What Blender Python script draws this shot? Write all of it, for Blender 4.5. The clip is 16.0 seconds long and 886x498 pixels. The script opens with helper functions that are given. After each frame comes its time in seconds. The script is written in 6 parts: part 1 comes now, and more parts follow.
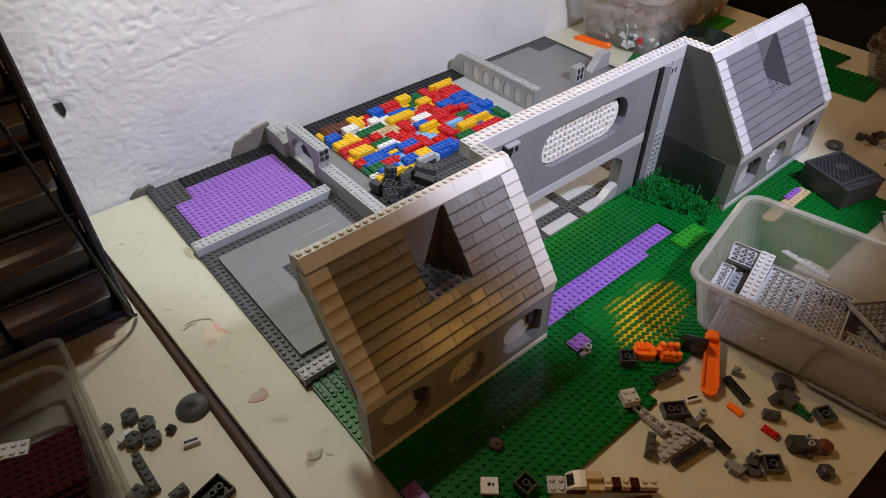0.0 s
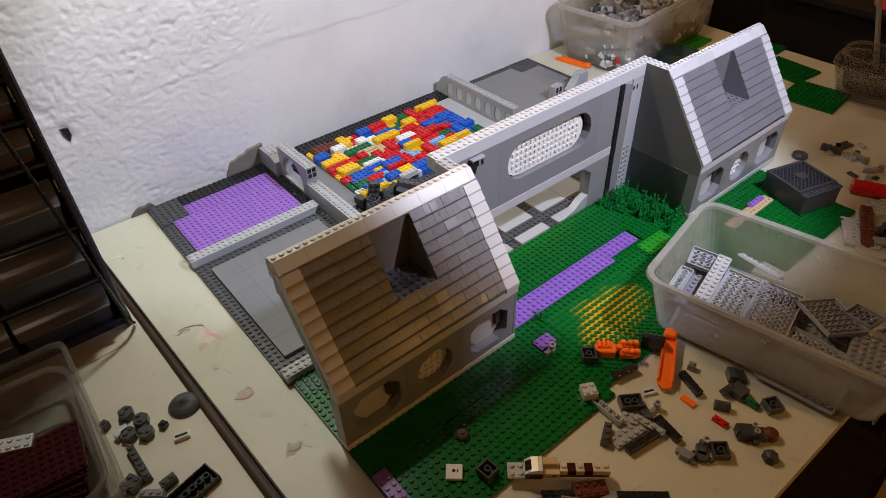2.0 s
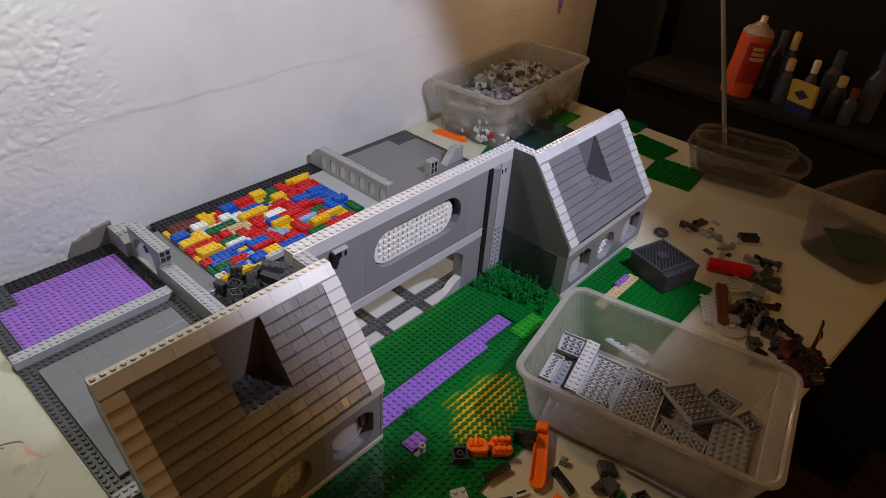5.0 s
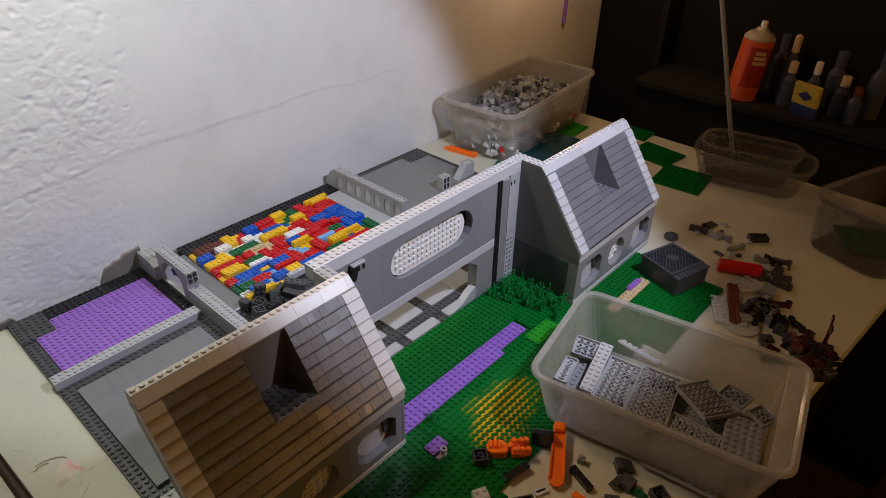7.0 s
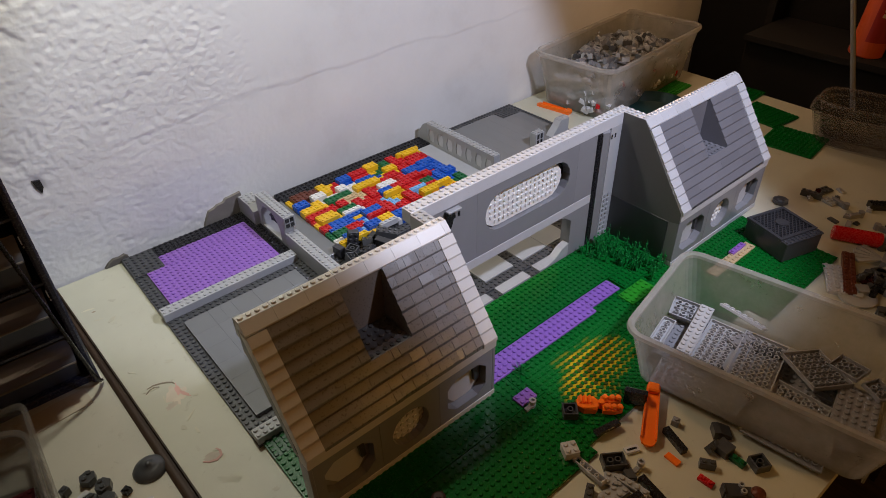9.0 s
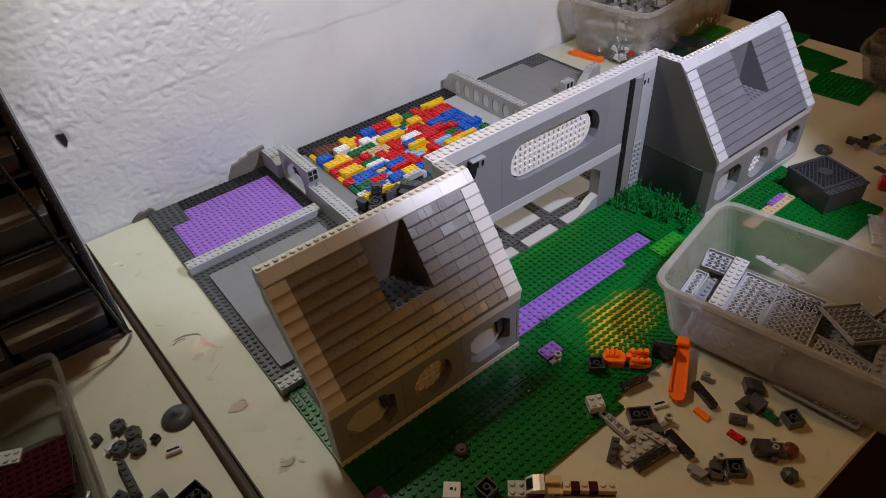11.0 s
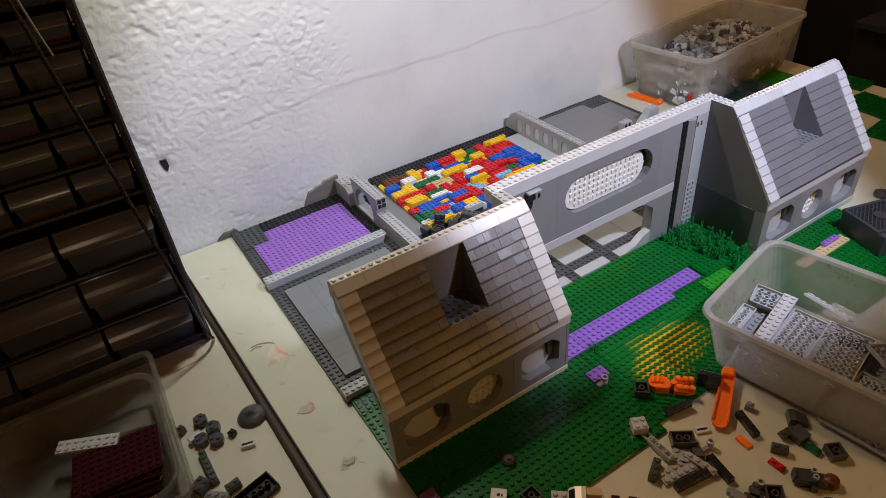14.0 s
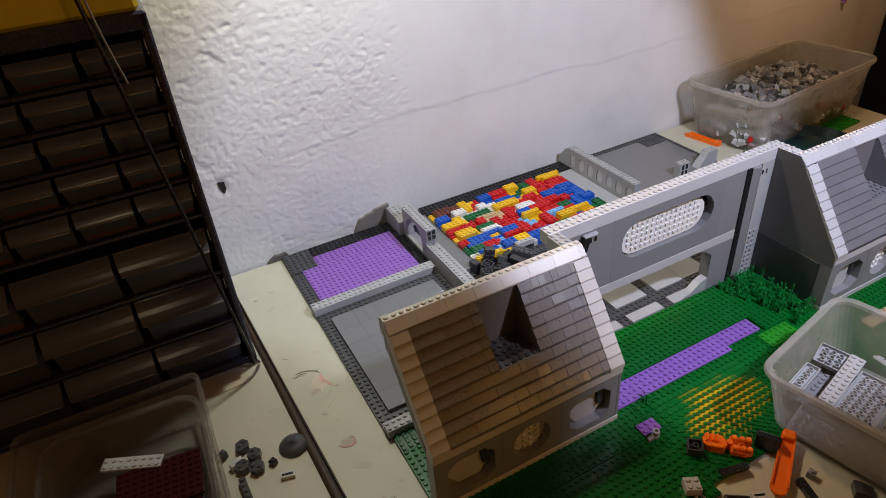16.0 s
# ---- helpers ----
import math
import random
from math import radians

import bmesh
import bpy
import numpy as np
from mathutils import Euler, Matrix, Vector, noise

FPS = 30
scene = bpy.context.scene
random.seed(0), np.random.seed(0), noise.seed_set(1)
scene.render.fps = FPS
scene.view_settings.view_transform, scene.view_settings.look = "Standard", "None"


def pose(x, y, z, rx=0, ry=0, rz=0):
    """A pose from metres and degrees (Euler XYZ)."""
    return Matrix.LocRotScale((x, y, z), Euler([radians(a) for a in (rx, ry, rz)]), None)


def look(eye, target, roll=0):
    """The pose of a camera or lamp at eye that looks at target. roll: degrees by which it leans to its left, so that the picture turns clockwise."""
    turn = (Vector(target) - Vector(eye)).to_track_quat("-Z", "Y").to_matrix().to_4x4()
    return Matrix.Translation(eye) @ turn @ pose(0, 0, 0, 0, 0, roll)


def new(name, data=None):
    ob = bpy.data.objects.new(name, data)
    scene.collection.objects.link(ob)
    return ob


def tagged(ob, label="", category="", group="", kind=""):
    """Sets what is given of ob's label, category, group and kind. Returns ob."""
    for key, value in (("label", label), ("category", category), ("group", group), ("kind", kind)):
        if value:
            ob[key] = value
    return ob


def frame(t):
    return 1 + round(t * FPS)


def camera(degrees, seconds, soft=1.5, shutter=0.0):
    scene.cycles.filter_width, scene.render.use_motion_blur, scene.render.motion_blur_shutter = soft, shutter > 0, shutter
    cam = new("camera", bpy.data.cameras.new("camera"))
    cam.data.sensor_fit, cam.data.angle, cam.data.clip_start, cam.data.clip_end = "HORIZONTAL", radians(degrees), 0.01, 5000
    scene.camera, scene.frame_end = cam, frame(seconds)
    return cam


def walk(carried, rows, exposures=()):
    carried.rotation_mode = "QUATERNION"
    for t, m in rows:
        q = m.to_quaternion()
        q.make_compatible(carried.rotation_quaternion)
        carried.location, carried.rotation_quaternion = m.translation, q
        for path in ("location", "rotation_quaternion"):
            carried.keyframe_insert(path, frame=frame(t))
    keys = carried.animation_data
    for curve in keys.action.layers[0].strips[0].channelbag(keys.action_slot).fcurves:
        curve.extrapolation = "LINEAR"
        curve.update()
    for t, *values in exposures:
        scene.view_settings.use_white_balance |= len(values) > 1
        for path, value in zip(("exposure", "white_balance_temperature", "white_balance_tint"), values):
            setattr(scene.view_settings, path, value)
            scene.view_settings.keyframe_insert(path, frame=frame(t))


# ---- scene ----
# one unit of the plan is one stud of the toy bricks: 8 mm
U = 0.008
cam = camera(69.29, 16.0, soft=0.8)
PATH = [
    (0, (-0.1489, -0.2814, 0.5399), (0.8047, 0.8666, -0.7915), -0.31),
    (0.5, (-0.1577, -0.2896, 0.5341), (0.7581, 0.8476, -0.8326), -0.64),
    (1, (-0.1601, -0.3068, 0.5430), (0.7514, 0.8536, -0.8071), -2.08),
    (1.5, (-0.1521, -0.3315, 0.5524), (0.7807, 0.8340, -0.7786), -2.40),
    (2, (-0.1460, -0.3488, 0.5612), (0.8068, 0.8565, -0.7192), -2.06),
    (2.5, (-0.1188, -0.3590, 0.5640), (0.9750, 0.7785, -0.6647), -1.86),
    (3, (-0.1063, -0.3637, 0.5732), (1.0659, 0.7587, -0.5955), -0.39),
    (3.5, (-0.1099, -0.3607, 0.5784), (1.0239, 0.8384, -0.5515), -0.60),
    (4, (-0.1109, -0.3514, 0.5772), (1.0330, 0.8567, -0.5328), 1.00),
    (4.5, (-0.0934, -0.3492, 0.5698), (1.1475, 0.7449, -0.5541), 3.04),
    (5, (-0.0828, -0.3290, 0.5768), (1.1703, 0.7218, -0.5745), 4.26),
    (7.5, (-0.1087, -0.3563, 0.5885), (1.1237, 0.7670, -0.5158), 0.32),
    (8, (-0.1153, -0.3545, 0.5848), (1.1036, 0.7670, -0.5362), 0.93),
    (8.5, (-0.1200, -0.3404, 0.5718), (1.0120, 0.8165, -0.6031), 1.37),
    (9, (-0.1193, -0.3429, 0.5661), (0.9021, 0.8984, -0.6240), -1.79),
    (9.5, (-0.1170, -0.3466, 0.5523), (0.8491, 0.9145, -0.6627), -3.92),
    (12, (-0.1051, -0.3381, 0.5485), (0.7664, 0.8793, -0.7775), -3.64),
    (12.5, (-0.1099, -0.3376, 0.5498), (0.7558, 0.8729, -0.7863), -3.85),
    (13, (-0.1079, -0.3415, 0.5595), (0.7624, 0.8823, -0.7614), -5.34),
    (13.5, (-0.1211, -0.3706, 0.5685), (0.7329, 0.9281, -0.6900), -4.86),
    (14, (-0.1382, -0.3869, 0.5743), (0.6530, 1.0164, -0.6109), -5.89),
    (14.5, (-0.1431, -0.3930, 0.5761), (0.6261, 1.0463, -0.5802), -6.83),
    (15, (-0.1438, -0.3830, 0.5770), (0.6085, 1.0753, -0.5665), -6.43),
    (15.5, (-0.1359, -0.3691, 0.5836), (0.5976, 1.0934, -0.5667), -5.31),
    (16, (-0.1425, -0.3639, 0.5851), (0.5708, 1.1319, -0.5347), -5.11),
]
walk(cam, [(t, look(eye, target, roll)) for t, eye, target, roll in PATH],
     exposures=[(0.0, -0.05), (2.5, -0.06), (4.0, -0.44), (5.0, -0.46), (8.5, -0.47), (9.5, -0.43), (12.5, -0.20), (13.5, -0.13), (15.0, -0.28), (16.0, -0.29)])

# ---- light: one cold work lamp aimed at the wall, warm room bulbs, a dim room ----
world = bpy.data.worlds.new("room_dark")
scene.world = world
world.use_nodes = True
world.node_tree.nodes["Background"].inputs["Color"].default_value = (1.0, 0.72, 0.5, 1)
world.node_tree.nodes["Background"].inputs["Strength"].default_value = 0.012


def lamp(name, kind, eye, target, watts, colour, size, angle=60, blend=0.3):
    data = bpy.data.lights.new(name, kind)
    data.energy, data.color = watts, colour
    if kind == "SPOT":
        data.spot_size, data.spot_blend, data.shadow_soft_size = radians(angle), blend, size * U
    elif kind == "POINT":
        data.shadow_soft_size = size * U
    else:
        data.shape, data.size = "DISK", size * U
    ob = new(name, data)
    ob.matrix_world = look([c * U for c in eye], [c * U for c in target])
    return ob


lamp("overhead_lamp", "SPOT", (12, 54, 98), (20, 70, 8), 12.5, (1.0, 0.99, 0.84), 3.5, 134, 1.0)
work = lamp("work_lamp", "SPOT", (72.07, -49.98, 104.8), (57.6, 44.6, 12.2), 40.0, (0.80, 0.835, 1.06), 3.0, 56.2, 0.38)
work.matrix_world = work.matrix_world @ pose(0, 0, 0, 0, 0, 22.3) @ Matrix.Diagonal((0.94, 1.26, 1, 1))
lamp("warm_ceiling_lamp", "SPOT", (27, 62, 94), (46, -30, 0), 8.2, (1.0, 0.54, 0.22), 3.0, 43, 0.8)
lamp("warm_bulb_far", "POINT", (144, 46, 60), (140, 38, 0), 2.4, (1.0, 0.60, 0.34), 4.0)
lamp("warm_bulb_near", "POINT", (100, -150, 62), (0, 0, 0), 7.4, (1.0, 0.53, 0.13), 6.0)
lamp("warm_bulb_above", "POINT", (-40, -36, 150), (0, 0, 0), 0.9, (1.0, 0.74, 0.50), 1.4)


# ---- materials ----
def material(name):
    m = bpy.data.materials.new(name)
    m.use_nodes = True
    nt = m.node_tree
    return m, nt, nt.nodes["Principled BSDF"]


def node(nt, kind, **values):
    n = nt.nodes.new(kind)
    for key, value in values.items():
        n.inputs[key.replace("_", " ")].default_value = value
    return n


def ramp(nt, source, stops):
    r = nt.nodes.new("ShaderNodeValToRGB")
    el = r.color_ramp.elements
    el[0].position, el[0].color = stops[0][0], (*stops[0][1], 1)
    el[1].position, el[1].color = stops[-1][0], (*stops[-1][1], 1)
    for p, c in stops[1:-1]:
        e = el.new(p)
        e.color = (*c, 1)
    nt.links.new(source, r.inputs["Fac"])
    return r.outputs["Color"]


def plastic(name, colour, rough=0.28, spread=0.08, dust=0.05, sheen=0.5):
    """Moulded plastic: piece to piece shade, fine scuffs in the gloss, a little dust."""
    m, nt, b = material(name)
    co = nt.nodes.new("ShaderNodeTexCoord").outputs["Object"]
    info = nt.nodes.new("ShaderNodeObjectInfo")
    isle = nt.nodes.new("ShaderNodeNewGeometry")
    big = node(nt, "ShaderNodeTexNoise", Scale=35.0, Detail=4.0, Roughness=0.6)
    fine = node(nt, "ShaderNodeTexNoise", Scale=420.0, Detail=3.0)
    nt.links.new(co, big.inputs["Vector"])
    nt.links.new(co, fine.inputs["Vector"])
    add = nt.nodes.new("ShaderNodeMath")
    nt.links.new(info.outputs["Random"], add.inputs[0])
    nt.links.new(big.outputs["Fac"], add.inputs[1])
    half = nt.nodes.new("ShaderNodeMath")
    half.operation = "MULTIPLY"
    half.inputs[1].default_value = 0.5
    nt.links.new(add.outputs[0], half.inputs[0])
    lo = [max(0, c * (1 - spread)) for c in colour]
    hi = [min(1, c * (1 + spread) + dust * 0.04) for c in colour]
    nt.links.new(ramp(nt, half.outputs[0], [(0.2, lo), (0.8, hi)]), b.inputs["Base Color"])
    b.inputs["Specular IOR Level"].default_value = sheen
    r = nt.nodes.new("ShaderNodeMapRange")
    r.inputs["To Min"].default_value, r.inputs["To Max"].default_value = rough * 0.75, rough * 1.45
    nt.links.new(fine.outputs["Fac"], r.inputs["Value"])
    nt.links.new(r.outputs["Result"], b.inputs["Roughness"])
    bump = node(nt, "ShaderNodeBump", Strength=0.06, Distance=0.0004)
    nt.links.new(fine.outputs["Fac"], bump.inputs["Height"])
    nt.links.new(bump.outputs["Normal"], b.inputs["Normal"])
    return m


def clear_plastic(name, colour, see=0.45, rough=0.3):
    """Milky storage-box plastic: part seen through, part scattering, glossy."""
    m, nt, b = material(name)
    out = nt.nodes["Material Output"]
    co = nt.nodes.new("ShaderNodeTexCoord").outputs["Object"]
    n = node(nt, "ShaderNodeTexNoise", Scale=26.0, Detail=6.0, Roughness=0.7)
    nt.links.new(co, n.inputs["Vector"])
    scuff = node(nt, "ShaderNodeTexNoise", Scale=160.0, Detail=4.0)
    nt.links.new(co, scuff.inputs["Vector"])
    nt.links.new(ramp(nt, n.outputs["Fac"], [(0.3, [c * 0.9 for c in colour]), (0.75, colour)]), b.inputs["Base Color"])
    b.inputs["Roughness"].default_value = rough
    bump = node(nt, "ShaderNodeBump", Strength=0.15, Distance=0.0006)
    nt.links.new(scuff.outputs["Fac"], bump.inputs["Height"])
    nt.links.new(bump.outputs["Normal"], b.inputs["Normal"])
    lucent = nt.nodes.new("ShaderNodeBsdfTranslucent")
    lucent.inputs["Color"].default_value = (*colour, 1)
    half = nt.nodes.new("ShaderNodeMixShader")
    half.inputs[0].default_value = 0.5
    nt.links.new(b.outputs[0], half.inputs[1])
    nt.links.new(lucent.outputs[0], half.inputs[2])
    thru = nt.nodes.new("ShaderNodeBsdfTransparent")
    mix = nt.nodes.new("ShaderNodeMixShader")
    f = nt.nodes.new("ShaderNodeMapRange")
    f.inputs["From Min"].default_value, f.inputs["From Max"].default_value = 0.3, 0.75
    f.inputs["To Min"].default_value, f.inputs["To Max"].default_value = see + 0.08, see - 0.1
    nt.links.new(n.outputs["Fac"], f.inputs["Value"])
    nt.links.new(f.outputs["Result"], mix.inputs[0])
    nt.links.new(half.outputs[0], mix.inputs[1])
    nt.links.new(thru.outputs[0], mix.inputs[2])
    nt.links.new(mix.outputs[0], out.inputs["Surface"])
    return m


def wall_paint():
    """Thick white paint over rough stone: crusty lumps and pits, and smoother patched fields."""
    m, nt, b = material("painted_stone")
    co = nt.nodes.new("ShaderNodeTexCoord").outputs["Object"]
    crust = node(nt, "ShaderNodeTexNoise", Scale=120.0, Detail=8.0, Roughness=0.6)
    pits = node(nt, "ShaderNodeTexVoronoi", Scale=120.0, Randomness=1.0)
    field = node(nt, "ShaderNodeTexNoise", Scale=4.5, Detail=5.0, Roughness=0.6)
    fine = node(nt, "ShaderNodeTexNoise", Scale=260.0, Detail=5.0)
    wave = node(nt, "ShaderNodeTexNoise", Scale=11.0, Detail=2.0)
    for n in (crust, pits, field, fine, wave):
        nt.links.new(co, n.inputs["Vector"])

    def math_node(op, x, y, z=None):
        n = nt.nodes.new("ShaderNodeMath")
        n.operation = op
        for k, v in enumerate((x, y, z)):
            if v is None:
                continue
            if isinstance(v, (int, float)):
                n.inputs[k].default_value = v
            else:
                nt.links.new(v, n.inputs[k])
        return n.outputs[0]

    h = math_node("MULTIPLY_ADD", pits.outputs["Distance"], 0.25, crust.outputs["Fac"])
    h = math_node("MULTIPLY_ADD", fine.outputs["Fac"], 0.2, h)
    # the near end is crusty, the rest has been smoothed over
    sep = nt.nodes.new("ShaderNodeSeparateXYZ")
    nt.links.new(co, sep.inputs[0])
    along = math_node("MULTIPLY_ADD", field.outputs["Fac"], -0.2, math_node("ADD", sep.outputs["X"], 0.1))
    span = nt.nodes.new("ShaderNodeMapRange")
    span.interpolation_type = "SMOOTHSTEP"
    span.inputs["From Min"].default_value, span.inputs["From Max"].default_value = 0.16, 0.30
    span.inputs["To Min"].default_value, span.inputs["To Max"].default_value = 1.0, 0.22
    nt.links.new(along, span.inputs["Value"])
    h = math_node("MULTIPLY", h, span.outputs["Result"])
    bump = node(nt, "ShaderNodeBump", Strength=0.5, Distance=0.0020)
    nt.links.new(h, bump.inputs["Height"])
    nt.links.new(bump.outputs["Normal"], b.inputs["Normal"])
    stain = node(nt, "ShaderNodeTexNoise", Scale=6.0, Detail=7.0, Roughness=0.65)
    nt.links.new(co, stain.inputs["Vector"])
    nt.links.new(ramp(nt, stain.outputs["Fac"], [(0.3, (0.68, 0.68, 0.665)), (0.5, (0.755, 0.765, 0.755)), (0.75, (0.80, 0.81, 0.795))]), b.inputs["Base Color"])
    b.inputs["Roughness"].default_value = 0.7
    return m


def table_paint(name, base):
    """Cream painted board with dull patches, grime and scratches."""
    m, nt, b = material(name)
    co = nt.nodes.new("ShaderNodeTexCoord").outputs["Object"]
    cloud = node(nt, "ShaderNodeTexNoise", Scale=7.0, Detail=6.0, Roughness=0.6)
    grime = node(nt, "ShaderNodeTexNoise", Scale=60.0, Detail=8.0, Roughness=0.75, Distortion=0.5)
    nt.links.new(co, cloud.inputs["Vector"])
    nt.links.new(co, grime.inputs["Vector"])
    c1 = ramp(nt, cloud.outputs["Fac"], [(0.3, [c * 0.88 for c in base]), (0.7, base)])
    c2 = ramp(nt, grime.outputs["Fac"], [(0.26, (0.55, 0.5, 0.42)), (0.40, (1, 1, 1))])
    mix = nt.nodes.new("ShaderNodeMix")
    mix.data_type, mix.blend_type = "RGBA", "MULTIPLY"
    mix.inputs["Factor"].default_value = 0.6
    nt.links.new(c1, mix.inputs["A"])
    nt.links.new(c2, mix.inputs["B"])
    nt.links.new(mix.outputs["Result"], b.inputs["Base Color"])
    r = nt.nodes.new("ShaderNodeMapRange")
    r.inputs["To Min"].default_value, r.inputs["To Max"].default_value = 0.3, 0.6
    nt.links.new(grime.outputs["Fac"], r.inputs["Value"])
    nt.links.new(r.outputs["Result"], b.inputs["Roughness"])
    bump = node(nt, "ShaderNodeBump", Strength=0.12, Distance=0.0008)
    nt.links.new(grime.outputs["Fac"], bump.inputs["Height"])
    nt.links.new(bump.outputs["Normal"], b.inputs["Normal"])
    return m


def wood(name, dark, light):
    m, nt, b = material(name)
    co = nt.nodes.new("ShaderNodeTexCoord").outputs["Object"]
    st = nt.nodes.new("ShaderNodeVectorMath")
    st.operation = "MULTIPLY"
    st.inputs[1].default_value = (14.0, 1.2, 14.0)
    nt.links.new(co, st.inputs[0])
    g = node(nt, "ShaderNodeTexNoise", Scale=5.0, Detail=7.0, Distortion=1.0)
    nt.links.new(st.outputs[0], g.inputs["Vector"])
    nt.links.new(ramp(nt, g.outputs["Fac"], [(0.3, dark), (0.7, light)]), b.inputs["Base Color"])
    b.inputs["Roughness"].default_value = 0.6
    return m


PAINT = wall_paint()
CREAM = table_paint("cream_tabletop", (0.605, 0.60, 0.475))
CREAM2 = table_paint("pale_tabletop", (0.615, 0.59, 0.485))
BROWN_EDGE = wood("dark_wood", (0.022, 0.013, 0.008), (0.060, 0.036, 0.022))
LIGHT = plastic("light_grey_plastic", (0.40, 0.41, 0.42), 0.3)
PALE = plastic("pale_grey_plastic", (0.55, 0.56, 0.58), 0.28)
MID = plastic("mid_grey_plastic", (0.25, 0.255, 0.27), 0.3)
TILE = plastic("smooth_grey_tile", (0.185, 0.194, 0.20), 0.2, 0.03)
ROOF = plastic("roof_grey_plastic", (0.172, 0.172, 0.19), 0.36)
GABLE = plastic("gable_grey_plastic", (0.155, 0.156, 0.155), 0.32)
EDGE_WOOD = wood("brown_edge_wood", (0.022, 0.011, 0.006), (0.062, 0.032, 0.015))
ROOF_DIM = plastic("glossy_roof_plastic", (0.182, 0.176, 0.174), 0.27, 0.10, 0.05, 0.85)
FRAME = plastic("pale_frame_plastic", (0.64, 0.62, 0.59), 0.32)
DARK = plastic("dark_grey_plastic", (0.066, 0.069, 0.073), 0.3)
BLACK = plastic("black_plastic", (0.012, 0.012, 0.014), 0.25)
WHITE = plastic("white_plastic", (0.78, 0.78, 0.76), 0.25)
IVORY = plastic("ivory_plastic", (0.66, 0.60, 0.47), 0.28)
GREEN = plastic("green_plastic", (0.0015, 0.128, 0.017), 0.24, 0.08, 0.0, 0.3)
LEAF = plastic("leaf_green_plastic", (0.010, 0.22, 0.045), 0.32)
LIME = plastic("bright_green_plastic", (0.018, 0.27, 0.016), 0.3)
TEALGREEN = plastic("old_green_plastic", (0.003, 0.085, 0.026), 0.35)
PURPLE = plastic("lavender_plastic", (0.285, 0.133, 0.51), 0.3)
YELLOW = plastic("yellow_plastic", (0.80, 0.50, 0.015), 0.28)
RED = plastic("red_plastic", (0.55, 0.012, 0.016), 0.25)
BLUE = plastic("blue_plastic", (0.012, 0.10, 0.50), 0.25)
AZURE = plastic("light_blue_plastic", (0.22, 0.47, 0.80), 0.28)
FIR = plastic("deep_green_plastic", (0.006, 0.12, 0.035), 0.28)
TAN = plastic("tan_plastic", (0.60, 0.46, 0.26), 0.3)
BRICKBROWN = plastic("reddish_brown_plastic", (0.13, 0.035, 0.018), 0.28)
ORANGE = plastic("orange_plastic", (0.95, 0.17, 0.008), 0.28)
CHARCOAL = plastic("charcoal_plastic", (0.045, 0.046, 0.052), 0.35)
MAROON = plastic("dark_red_plastic", (0.045, 0.006, 0.008), 0.22)
NAVY = plastic("navy_plastic", (0.042, 0.047, 0.085), 0.24)
SMOKE = plastic("smoky_drawer_plastic", (0.070, 0.080, 0.122), 0.2, 0.08, 0.05, 0.3)
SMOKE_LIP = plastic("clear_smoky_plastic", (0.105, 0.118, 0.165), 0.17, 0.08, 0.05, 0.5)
# paler, glossier copy of the drawer plastic: edge highlight put into the colour
SMOKE_HIGHLIGHT = plastic("edge_highlight_plastic", (0.17, 0.155, 0.15), 0.12, 0.08, 0.05, 0.9)
CLEAR = clear_plastic("milky_box_plastic", (0.58, 0.58, 0.53), 0.56, 0.18)
CLEARER = clear_plastic("thin_clear_plastic", (0.25, 0.225, 0.20), 0.76, 0.10)
RIM = clear_plastic("thick_rim_plastic", (0.68, 0.67, 0.64), 0.48, 0.12)
THIN_RIM = clear_plastic("thin_rim_plastic", (0.34, 0.31, 0.28), 0.62, 0.10)


